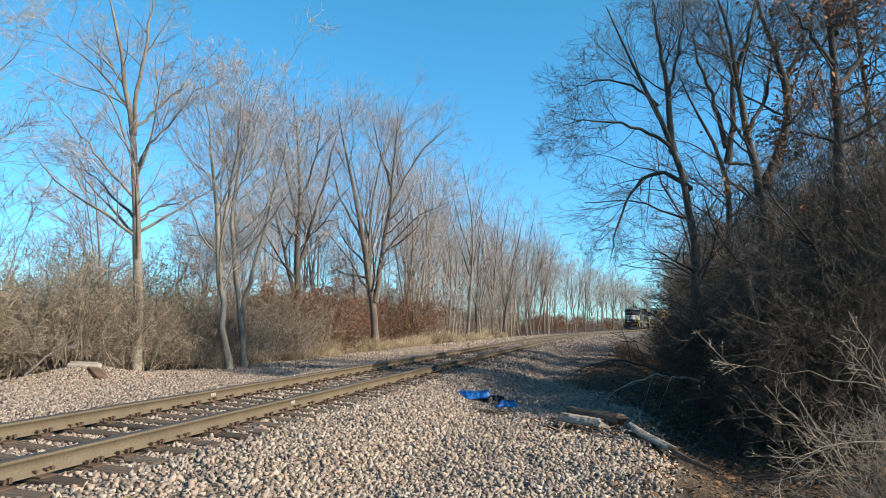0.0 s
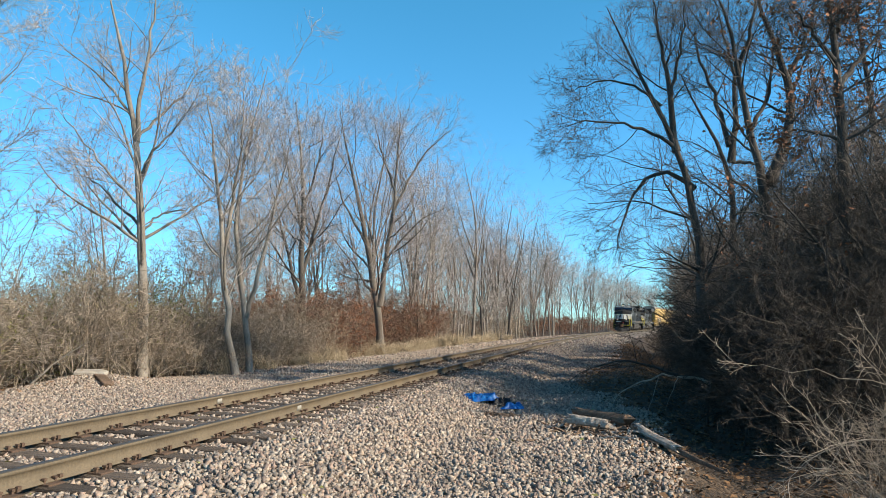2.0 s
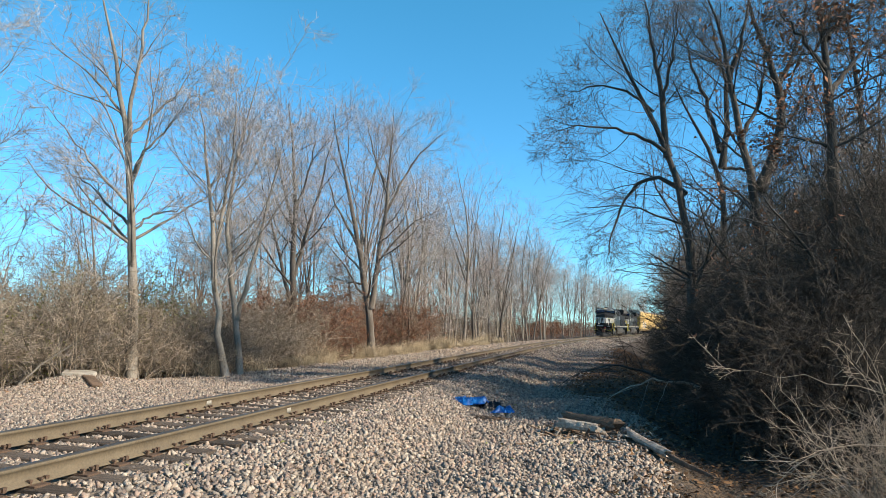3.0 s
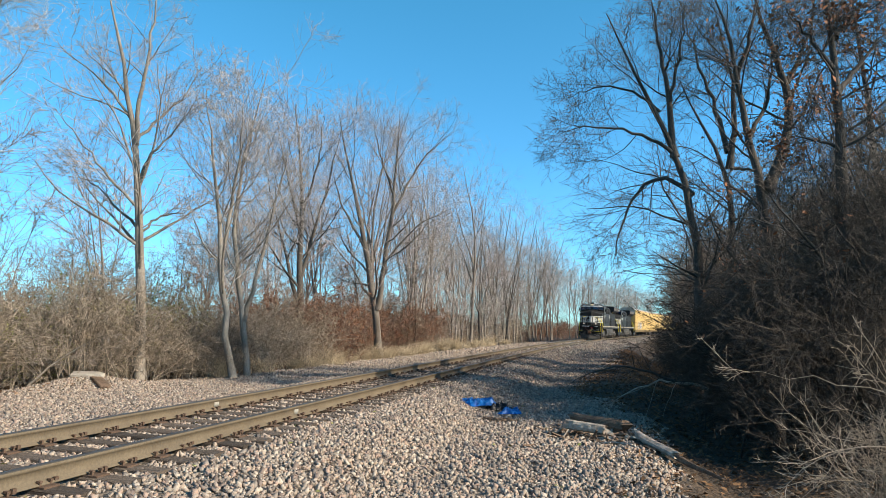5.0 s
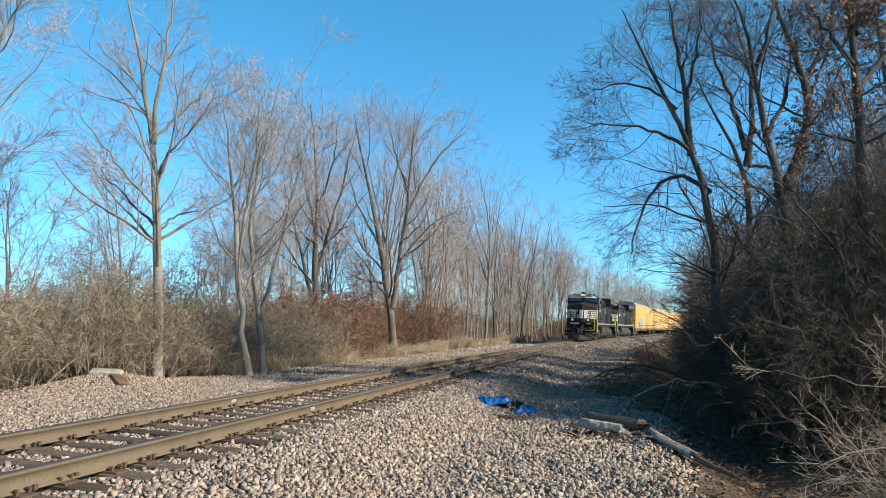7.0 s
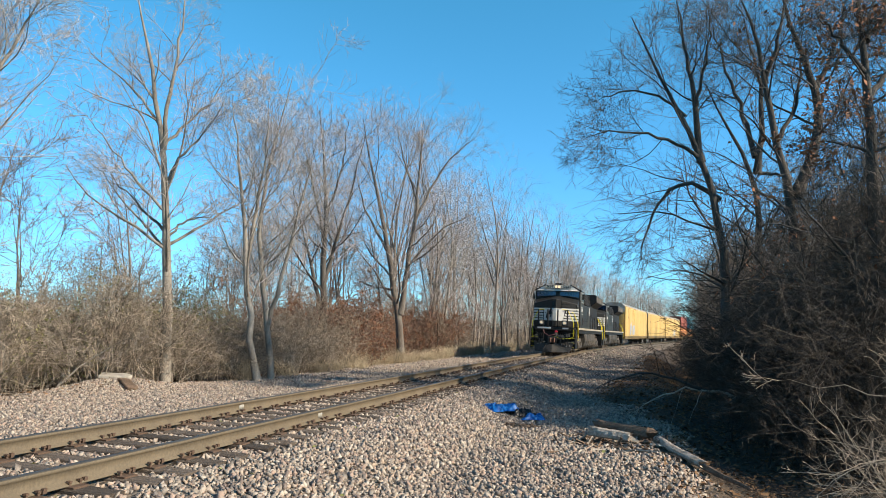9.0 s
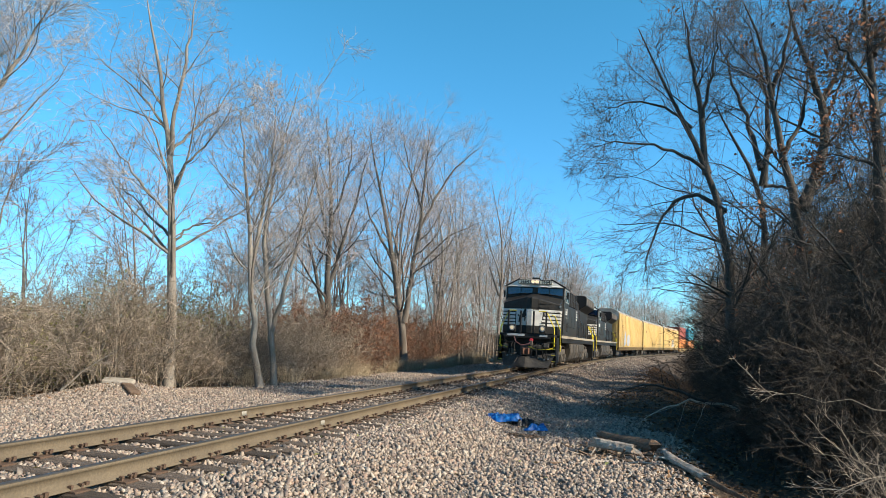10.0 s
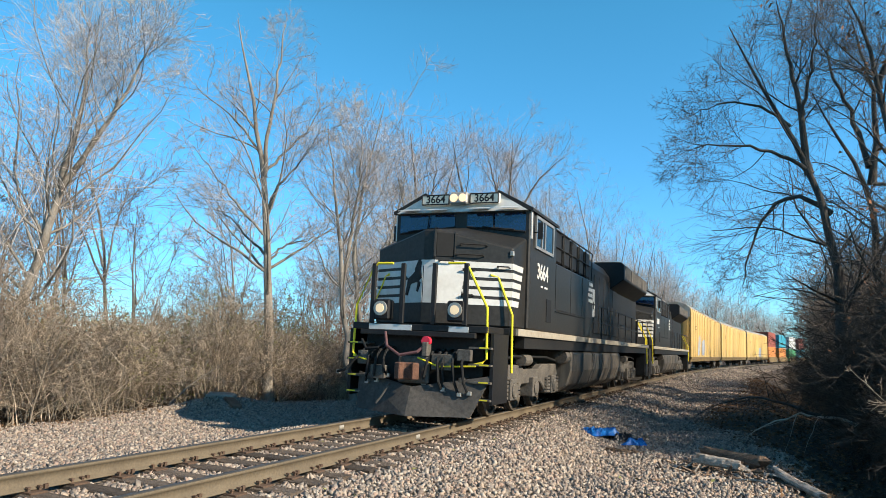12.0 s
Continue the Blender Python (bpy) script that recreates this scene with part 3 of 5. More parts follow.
bare_tree("dark bare tree with twisting double stems", [
    [(8.5, 19, -1.2), (8.65, 19, 3.75), (8.77, 19, 4.85), (8.46, 19, 5.6), (8.16, 19, 6.6), (8.12, 19, 8.2), (7.95, 19, 9.2), (7.5, 19, 10.8)],
    [(8.77, 19, 4.85), (9.23, 19, 5.7), (9.46, 19, 6.9), (9.47, 19, 8.0), (9.13, 19, 9.0), (8.78, 19, 10.0), (8.6, 19, 11.2)],
    [(9.49, 19, 7.9), (10.2, 19.4, 9.0), (10.7, 19.5, 10.4)],
    [(8.11, 19, 8.0), (8.4, 18.8, 9.05), (8.8, 18.7, 10.6)],
    [(8.3, 19, 6.3), (8.9, 19.2, 7.0), (9.2, 19.3, 8.3), (9.4, 19.3, 9.8)]],
    [0.21, 0.17, 0.08, 0.08, 0.07], 8, BARK_DARK, TWIG_DARK, low=0.25, l1=(13, 0.34, 0.10, 52), l2=(7, 0.6), l3=(4, 0.85), rmin=0.0042, up=0.03, leaves=90)
bare_tree("bare tree with crooked upper limbs", [
    [(9.27, 23, -1.2), (9.36, 23, 4.3), (9.4, 23, 6.2), (9.37, 23, 6.9), (8.73, 23, 7.3), (8.42, 23, 7.9), (8.25, 23, 8.6), (7.9, 23, 9.4)],
    [(9.41, 23, 6.4), (9.7, 23, 8.1), (9.62, 23, 9.7), (9.2, 23, 12.0)],
    [(9.39, 23, 6.95), (9.2, 23.4, 8.7), (8.7, 23.5, 10.1), (8.3, 23.5, 12.0)],
    [(9.44, 23, 6.4), (10.3, 22.8, 6.3), (11.0, 22.7, 6.8)]],
    [0.19, 0.12, 0.10, 0.06], 9, BARK_DARK, TWIG_DARK, low=0.3, l1=(13, 0.36, 0.10, 52), l2=(7, 0.6), l3=(4, 0.85), rmin=0.0042, up=0.04)
bare_tree("thick old tree wound with bare vines and a few brown leaves", [
    [(8.9, 16, -1.2), (9.15, 16, 4.1), (9.11, 16, 5.6), (9.12, 16, 6.7), (9.06, 16, 7.9), (9.05, 16, 10.0)],
    [(9.12, 16, 5.3), (8.6, 16, 5.45), (8.0, 16, 5.6)],
    [(9.14, 16, 6.5), (10.0, 16.4, 7.5), (10.8, 16.5, 8.4)],
    [(9.14, 16, 7.1), (8.5, 15.8, 7.8), (7.9, 15.7, 8.5)],
    [(9.19, 16, 7.9), (9.8, 16.2, 8.6), (10.5, 16.3, 9.2)]],
    [0.24, 0.05, 0.08, 0.07, 0.07], 10, BARK_DARK, TWIG_DARK, low=0.15, l1=(15, 0.30, 0.10, 62), l2=(6, 0.55), l3=(4, 0.7), up=0.02, leaves=420)
bare_tree("slender bare tree among the brush", [[(13.0, 21, -1.2), (13.1, 21, 4.5), (12.6, 21, 12)], [(13.1, 21, 4.0), (14.4, 21.5, 8), (14.6, 21.5, 12.5)]], [0.2, 0.13], 21, BARK_DARK, TWIG_DARK, low=0.2, l1=(18, 0.36, 0.2, 55), up=0.06)


def wood_kind(seed, h, bark, twig, light=False):
    """A tree for the rows along the line, standing at the origin."""
    r = np.random.default_rng(seed)
    a, b = r.normal(0, 0.05 * h, 2), r.normal(0, 0.085 * h, 2)
    stems = [[(0, 0, -0.6), (a[0] * 0.5, a[1] * 0.5, h * 0.3), (a[0], a[1], h * 0.6), (b[0], b[1], h)]]
    rad = [(0.006 if light else 0.0082) * h + 0.02]
    turn = r.uniform(0, 6.28)
    for k in range(3 if light else 4):
        w, d = turn + k * 2.51 + r.normal(0, 0.3), h * r.uniform(0.055, 0.10)
        c = (math.cos(w) * d, math.sin(w) * d)
        z = h * r.uniform(0.14, 0.48)
        stems.append([(a[0] * z / h, a[1] * z / h, z), (c[0], c[1], z + (h - z) * 0.42), (c[0] * 1.9, c[1] * 1.9, h * r.uniform(0.78, 0.98))])
        rad.append((0.0036 if light else 0.0048) * h)
    t = bare_tree("slim bare tree in the wood along the line", stems, rad, seed, bark, twig, base=(0, 0, 0), group="trees along the line",
                  low=0.22, l1=(7, 0.34, 0.16, 46), l2=(5, 0.65), l3=(4, 0.9), l4=(0, 0) if light else (1, 0.9), up=0.06, rmin=0.008 if light else 0.0056, n0=9, ns=(6, 4, 2, 2) if light else (8, 5, 3, 2), k1=4)
    return t


def scatter(kinds, places, seed, clear=0.0):
    """Stands copies of the kinds on the places; the first of each kind is the original."""
    r = np.random.default_rng(seed)
    used = set()
    for s, o in places:
        o = max(o, clear + 0.035 * min(s, 60)) if clear else o
        i = int(r.integers(len(kinds)))
        k = kinds[i]
        z = float(ground_z(s, o)) - 0.05
        p = track_at(s, o, z)
        m = pose(p.x, p.y, p.z, r.normal(0, 3.5), r.normal(0, 3.5), r.uniform(0, 360))
        if i not in used:
            used.add(i)
            k.matrix_basis = m
        else:
            sc = r.uniform(0.8, 1.15)
            c = copy_thing(k, m)
            c.scale = (sc, sc, sc * r.uniform(0.92, 1.08))


rng = np.random.default_rng(31)
row_l = [wood_kind(40 + i, h, b, t) for i, (h, b, t) in enumerate([(15.5, BARK_PALE, TWIG_GREY), (14.0, BARK, TWIG_GREY), (16.0, BARK, TWIG), (12.5, BARK_PALE, TWIG), (15.0, BARK_DARK, TWIG)])]
far_l = [wood_kind(50 + i, h, b, t, True) for i, (h, b, t) in enumerate([(16.0, BARK, TWIG), (14.0, BARK_PALE, TWIG_GREY), (15.0, BARK, TWIG_GREY)])]
places = [(39 + i * 2.1 + rng.normal(0, 0.7), -8.6 - abs(rng.normal(0, 1.6)) - 1.5 * math.exp(-i / 3)) for i in range(27)]
scatter(row_l, places, 1)
places = [(94 + i * 3.6 + rng.normal(0, 1), -8.5 - abs(rng.normal(0, 2))) for i in range(42)]
places += [(34 + i * 6.0 + rng.normal(0, 1), -14 - abs(rng.normal(0, 5))) for i in range(18)]
scatter(far_l, places, 2)
# thin, far trees behind the brush on the open side
thin_l = [wood_kind(60 + i, h, BARK, TWIG_TAN, True) for i, h in enumerate((10.5, 12.5, 8.5))]
places = [(rng.uniform(14, 50), rng.uniform(-40, -15)) for i in range(16)] + [(rng.uniform(-4, 18), rng.uniform(-38, -17)) for i in range(26)]
scatter(thin_l, places, 3)
sapling = [wood_kind(64 + i, h, b, t, True) for i, (h, b, t) in enumerate([(5.0, BARK, TWIG), (6.5, BARK_PALE, TWIG_GREY), (8.0, BARK, TWIG)])]
places = [(34 + i * 2.6 + rng.normal(0, 0.6), -8.4 - abs(rng.normal(0, 1.8))) for i in range(24)] + [(rng.uniform(18, 34), rng.uniform(-15, -10.5)) for i in range(6)]
scatter(sapling, places, 15)
tan_r = [wood_kind(90 + i, h, b, t, True) for i, (h, b, t) in enumerate([(5.5, BARK_DARK, TWIG_TAN), (7.0, BARK_DARK, TWIG_TAN), (6.2, BARK_DARK, TWIG_TAN)])]
places = [(22 + i * 1.3 + rng.normal(0, 0.5), 9.6 + abs(rng.normal(0, 0.9))) for i in range(22)] + [(rng.uniform(9, 17), rng.uniform(10.5, 14)) for i in range(9)]
scatter(tan_r, places, 16)
row_r = [wood_kind(70 + i, h, b, t) for i, (h, b, t) in enumerate([(8.0, BARK_DARK, TWIG_TAN), (10.5, BARK_DARK, TWIG_TAN), (6.5, BARK, TWIG_TAN)])]
places = [(24 + i * 2.2 + rng.normal(0, 0.8), 10.6 + abs(rng.normal(0, 2.2)) + 2.0 * math.exp(-i / 3)) for i in range(26)]
scatter(row_r, places, 4, 9.3)
# shade-dark saplings; the row of sixteen is added to shade the ballast, partly unseen
thick_shade_r = [wood_kind(75 + i, h, BARK_DARK, TWIG_SHADE) for i, h in enumerate((5.6, 7.2, 4.8))]
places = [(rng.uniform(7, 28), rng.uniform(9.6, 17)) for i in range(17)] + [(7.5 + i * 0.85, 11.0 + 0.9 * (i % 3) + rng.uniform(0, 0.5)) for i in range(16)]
scatter(thick_shade_r, places, 14, 9.6)
far_r = [wood_kind(80 + i, h, b, t, True) for i, (h, b, t) in enumerate([(11, BARK, TWIG_TAN), (12, BARK_DARK, TWIG_TAN)])]
places = [(72 + i * 5.0 + rng.normal(0, 1), 10.5 + abs(rng.normal(0, 3))) for i in range(30)] + [(rng.uniform(8, 40), rng.uniform(14, 30)) for i in range(8)] + [(22 + i * 3.0 + rng.normal(0, 0.6), 13.5 + rng.uniform(0, 9)) for i in range(14)]
scatter(far_r, places, 5, 11.0)


# ---- brush ----
def bush_kind(label, seed, h, spread, stems_n, mat, twig, n1=6, n2=5, n3=3, rmin=0.005, group="brush", leaf=None, thick=1.0):
    r = np.random.default_rng(seed)
    stems = []
    for k in range(stems_n):
        a, d = r.uniform(0, 6.283), r.uniform(0.3, 1.0) * spread
        b = r.normal(0, spread * 0.3, 2)
        hh = h * r.uniform(0.45, 1.05)
        stems.append([(b[0], b[1], -0.25), (b[0] + math.cos(a) * d * 0.35, b[1] + math.sin(a) * d * 0.35, hh * 0.6), (b[0] + math.cos(a) * d * 0.8, b[1] + math.sin(a) * d * 0.8, hh), (b[0] + math.cos(a) * d * 1.3, b[1] + math.sin(a) * d * 1.3, hh * r.uniform(0.6, 1.0))])
    t = thing("bush", label, "bush", group)
    trunk, limbs, twigs, ends = grow("bush", stems, [r.uniform(0.007, 0.016) * thick for _ in stems], seed, mat, twig, low=0.08, l1=(n1, 0.45, 0.4, 48), l2=(n2, 0.5), l3=(n3, 0.55), l4=(0, 0), up=0.02, rmin=rmin, n0=7, ns=(5, 3, 2, 2), k1=3)
    for nm, me in (("stem", trunk), ("branch", limbs), ("crown", twigs)):
        tagged(part(nm, me, None, t), kind="stuff")
    if leaf is not None:
        k = r.choice(len(ends), min(900, len(ends)), replace=False)
        tagged(part("foliage", leaf_mesh("foliage", ends[k], 0.042, r, leaf, 4), None, t, "small leaves still clinging on"), kind="stuff")
    return t


B_LEFT = [bush_kind("tangled leafless brown brush beside the gravel", 100 + i, h, w, 17, BRUSH, BRUSH) for i, (h, w) in enumerate([(2.9, 1.8), (3.2, 1.7), (2.3, 2.0)])]
B_GREEN = [bush_kind("half-bare shrub with the last yellow-green leaves", 107, 2.9, 1.3, 15, BRUSH, BRUSH, leaf=GREEN_LEAF)]
B_HEDGE = [bush_kind("red-brown hedge behind the trees with some withered leaves", 104 + i, h, w, 16, HEDGE, HEDGE, 6, 5, 3, 0.008, leaf=lf) for i, (h, w, lf) in enumerate([(3.4, 2.2, OAK_LEAF), (4.2, 2.0, None)])]
# thicket bushes, their inner shade given by the darkened twig colour
B_DARK = [bush_kind("dense leafless thicket with its shade in the twig colour", 110 + i, h, w, 22, TWIG_SHADE, TWIG_SHADE, 6, 6, 3, 0.0045) for i, (h, w) in enumerate([(2.9, 1.5), (3.5, 1.5), (2.4, 1.65)])]
B_PALE = [bush_kind("sprawling bare shrub with pale sunlit twigs", 120 + i, h, w, 16, BRUSH_PALE, BRUSH_PALE, 6, 4, 2, 0.0022, thick=0.5) for i, (h, w) in enumerate([(1.2, 1.3), (1.7, 1.2)])]
places = []
for i in range(40):
    s = -8 + i * 0.85 + rng.normal(0, 0.3)
    o = -10.4 + 1.9 * float(smooth_step(8, 11.5, s)) - abs(rng.normal(0, 0.5))
    places.append((s, o))
places += [(rng.uniform(-8, 24), rng.uniform(-15, -11.5)) for i in range(30)]
places += [(26 + i * 2.6 + rng.normal(0, 0.5), -9.8 - abs(rng.normal(0, 1.2))) for i in range(26)]
scatter(B_LEFT, places, 6)
scatter(B_GREEN, [(rng.uniform(8, 17), rng.uniform(-14, -10.4)) for i in range(12)], 9)
places = [(18 + i * 2.6 + rng.normal(0, 0.5), -13.5 - abs(rng.normal(0, 2.0))) for i in range(38)] + [(-8 + i * 2.2, -17 - abs(rng.normal(0, 2.0))) for i in range(14)]
places += [(23 + i * 1.5 + rng.normal(0, 0.5), -9.8 - abs(rng.normal(0, 1.4))) for i in range(16)]
scatter(B_HEDGE, places, 10)
for s, o in [(30 + i * 4.0, 12.6 + abs(rng.normal(0, 1.5))) for i in range(14)]:
    q = track_at(s, o, float(ground_z(s, o)))
    copy_thing(B_HEDGE[0], pose(q.x, q.y, q.z, 0, 0, rng.uniform(0, 360)))
places = [(6.6 + i * 0.9 + rng.normal(0, 0.3), 8.3 + 2.4 * float(smooth_step(14, 22, 6.6 + i * 0.9)) + abs(rng.normal(0, 0.6))) for i in range(26)] + [(5 + q * 21, 9.4 + 2.0 * q + rng.uniform(0, 4.5)) for q in rng.uniform(0, 1, 30)]
# the last six stand out of view, added to shade the near brush
places += [(rng.uniform(4.5, 8), rng.uniform(7.6, 9)) for i in range(5)] + [(rng.uniform(1, 6), rng.uniform(12, 14)) for i in range(6)]
places += [(7.6, 7.5), (8.6, 7.7), (9.6, 7.6), (10.8, 7.9), (11.8, 7.8), (13.0, 8.2), (14.2, 8.5), (15.4, 8.8), (9.0, 8.6), (11.0, 9.0)]
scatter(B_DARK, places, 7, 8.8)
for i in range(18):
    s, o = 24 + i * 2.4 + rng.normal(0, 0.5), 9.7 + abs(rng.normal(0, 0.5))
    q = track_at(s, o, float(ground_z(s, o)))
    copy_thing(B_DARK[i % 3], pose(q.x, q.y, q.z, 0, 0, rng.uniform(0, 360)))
for i in range(26):
    s, o = 112 + i * 5.5 + rng.normal(0, 1.0), -11.0 - abs(rng.normal(0, 2.0))
    q = track_at(s, o, float(ground_z(s, o)))
    copy_thing(B_HEDGE[i % 2], pose(q.x, q.y, q.z, 0, 0, rng.uniform(0, 360)))
for i in range(80):
    s, o = -10 + i * 1.6 + rng.normal(0, 1.0), -34 - abs(rng.normal(0, 14)) - 0.25 * i
    q = track_at(s, o, float(ground_z(s, o)))
    far_bush = copy_thing(B_HEDGE[i % 2], pose(q.x, q.y, q.z, 0, 0, rng.uniform(0, 360)))
    far_bush.scale = (1.9, 1.9, 1.0)
places = [(1.5, 8.5), (2.6, 9.1), (0.8, 9.3), (3.6, 9.6), (5.0, 9.7)]
scatter(B_PALE, places, 8)


# ---- the train ----
BLACK = material("black_loco_paint", (0.022, 0.022, 0.021), 0.45, 0, 0.35, 0.8, 14, 0.04, second=(0.029, 0.026, 0.023), spec=0.25)
HOOD_BLACK = material("dull_black_hood", (0.011, 0.011, 0.012), 0.6, 0, 0.35, 1.0, 20, 0.05, second=(0.022, 0.020, 0.018), spec=0.3)
WHITE = material("white_paint", (0.594, 0.585, 0.558), 0.5, 0, 0.08, 1.2, 14, 0.02, second=(0.486, 0.468, 0.432))
CREAM = material("dusty_white_sill", (0.360, 0.315, 0.243), 0.7, 0, 0.2, 1.5, 14, 0.05, second=(0.324, 0.279, 0.216))
YELLOW = material("yellow_handrail", (0.82, 0.66, 0.03), 0.45, 0, 0.1, 3, 30, 0.02)
TRUCK = material("dusty_truck_steel", (0.125, 0.110, 0.092), 0.9, 0, 0.35, 2.5, 25, 0.3, second=(0.07, 0.062, 0.054))
TANKM = material("dusty_fuel_tank", (0.115, 0.098, 0.078), 0.7, 0, 0.3, 1.0, 14, 0.05, second=(0.05, 0.046, 0.042), stretch=(1, 2.2, 0.15))
PLOWM = material("scuffed_plow_steel", (0.07, 0.062, 0.054), 0.75, 0, 0.35, 2.0, 18, 0.15, second=(0.034, 0.031, 0.028))
RUBBER = material("black_hose_rubber", (0.010, 0.010, 0.010), 0.8, 0, 0.2, 5, 40, 0.02)
HOSE = material("faded_red_hose", (0.12, 0.055, 0.055), 0.7, 0, 0.2, 5, 40, 0.02)
RED = material("red_cap", (0.65, 0.03, 0.06), 0.5, 0, 0.1, 5, 40, 0.0)
RUST = material("rusty_coupler", (0.13, 0.062, 0.04), 0.85, 0, 0.35, 8, 40, 0.3)
WHEELM = material("wheel_steel", (0.10, 0.085, 0.07), 0.6, 0.4, 0.3, 5, 40, 0.1)
# blue in the base colour stands for sky reflected in the dark windscreen
GLASS = material("dark_glass_sky_blue", (0.008, 0.022, 0.060), 0.05, 0, 0.05, 2, 20, 0.0, spec=1.0)
SIDE_GLASS = material("dark_side_glass", (0.006, 0.007, 0.009), 0.12, 0, 0.05, 2, 20, 0.0, spec=0.35)
LENS = material("unlit_lens_rim", (0.35, 0.33, 0.30), 0.35, 0.4, 0.1, 8, 40, 0.0)
LIT = glow("lit_headlight", (0.95, 0.70, 0.42), 0.45)
LIT_DITCH = glow("lit_ditch_light", (0.90, 0.66, 0.40), 0.22)
BOARD = glow("lit_number_board", (0.62, 0.58, 0.48), 0.05)
AUTO_Y = material("ochre_yellow_panel", (0.594, 0.396, 0.135), 0.6, 0, 0.16, 0.9, 12, 0.05, second=(0.360, 0.234, 0.090), mix=0.45, stretch=(1, 2.6, 0.10), rand=0.12)
AUTO_ROOF = material("galvanised_roof", (0.42, 0.39, 0.34), 0.55, 0.3, 0.2, 1.2, 14, 0.05, second=(0.30, 0.25, 0.19))
AUTO_FRAME = material("dark_yellow_underframe", (0.26, 0.17, 0.06), 0.8, 0, 0.35, 2, 20, 0.1, second=(0.10, 0.07, 0.04))
GRAFFITI = material("blue_grey_spray_paint", (0.30, 0.36, 0.46), 0.6, 0, 0.2, 3, 20, 0.0, second=(0.42, 0.44, 0.46))
BOX_RED = material("red_brown_container", (0.30, 0.075, 0.05), 0.6, 0, 0.2, 1.2, 14, 0.05)
BOX_TEAL = material("teal_container", (0.03, 0.27, 0.36), 0.55, 0, 0.2, 1.2, 14, 0.05)
BOX_ORANGE = material("orange_container", (0.62, 0.22, 0.05), 0.6, 0, 0.2, 1.2, 14, 0.05)
BOX_GREEN = material("green_container", (0.06, 0.26, 0.10), 0.6, 0, 0.2, 1.2, 14, 0.05)
BOX_GREY = material("pale_grey_container", (0.55, 0.55, 0.53), 0.6, 0, 0.2, 1.2, 14, 0.05)

TRAIN, SPIN = [], []


def ribbon(sh, path, z0, z1, thick=0.006, slant0=0.0, slant1=0.0):
    """A painted band: follows a plan path, standing thick metres off it to the outside (right of the path's way)."""
    pts = [Vector((p[0], p[1], 0)) for p in path]
    k = len(pts)
    inner, outer = [], []
    for i, p in enumerate(pts):
        d = (pts[min(i + 1, k - 1)] - pts[max(i - 1, 0)]).normalized()
        nrm = Vector((d.y, -d.x, 0))
        inner.append(p - nrm * 0.004)
        outer.append(p + nrm * thick)
    v = []
    for ring in (inner, outer):
        for z in (z0, z1):
            for i, p in enumerate(ring):
                d = (pts[1] - pts[0]).normalized() * slant0 if i == 0 else (pts[-1] - pts[-2]).normalized() * slant1 if i == k - 1 else Vector()
                q = p + (d if z == z1 else Vector())
                v.append((q.x, q.y, z))
    f = []
    for i in range(k - 1):
        a, b, c, e = i, k + i, 2 * k + i, 3 * k + i
        f += [(c, c + 1, e + 1, e), (a, b, b + 1, a + 1), (b, e, e + 1, b + 1), (a, a + 1, c + 1, c)]
    f += [(0, 2 * k, 3 * k, k), (k - 1, 2 * k - 1, 4 * k - 1, 3 * k - 1)]
    return sh.add(v, f)


def lettering(name, text, size, mat, parent, m, depth=0.004, label=""):
    cu = bpy.data.curves.new(name, "FONT")
    cu.body, cu.size, cu.extrude, cu.align_x, cu.align_y, cu.offset = text, size, depth, "CENTER", "CENTER", size * 0.018
    tmp = bpy.data.objects.new(name, cu)
    me = bpy.data.meshes.new_from_object(tmp)
    bpy.data.objects.remove(tmp)
    me.materials.append(mat)
    return part(name, me, None, parent, label, m=m)


def disc(sh, c, axis, r, depth, n=18):
    a = {"x": Vector((1, 0, 0)), "y": Vector((0, 1, 0))}[axis]
    return sh.tube([Vector(c) - a * depth / 2, Vector(c) + a * depth / 2], r, n)


def wheelset(t, y, r=0.53, gauge=0.7525, spin=True):
    ax = Shape().tube([(-0.98, 0, 0), (0.98, 0, 0)], 0.085, 10)
    w = part("wheelset", ax, WHEELM, t, m=pose(0, y, r))
    for side in (-1, 1):
        wh = Shape()
        prof = [(side * (gauge - 0.075), r + 0.028), (side * (gauge - 0.045), r + 0.025), (side * (gauge - 0.04), r), (side * (gauge + 0.065), r - 0.004), (side * (gauge + 0.065), r - 0.07), (side * (gauge + 0.01), r - 0.10), (side * (gauge + 0.01), 0.17), (side * (gauge + 0.09), 0.14), (side * (gauge + 0.09), 0.0), (side * (gauge - 0.075), 0.0)]
        n, v, f = 20, [], []
        for k in range(n):
            a = 2 * math.pi * k / n
            v += [(x, rr * math.cos(a), rr * math.sin(a)) for x, rr in prof]
        m = len(prof)
        for k in range(n):
            for j in range(m - 1):
                f.append((k * m + j, k * m + j + 1, (k + 1) % n * m + j + 1, (k + 1) % n * m + j))
        part("wheel", wh.add(v, f), WHEELM, w)
    if spin:
        SPIN.append((w, y, r))
    return w


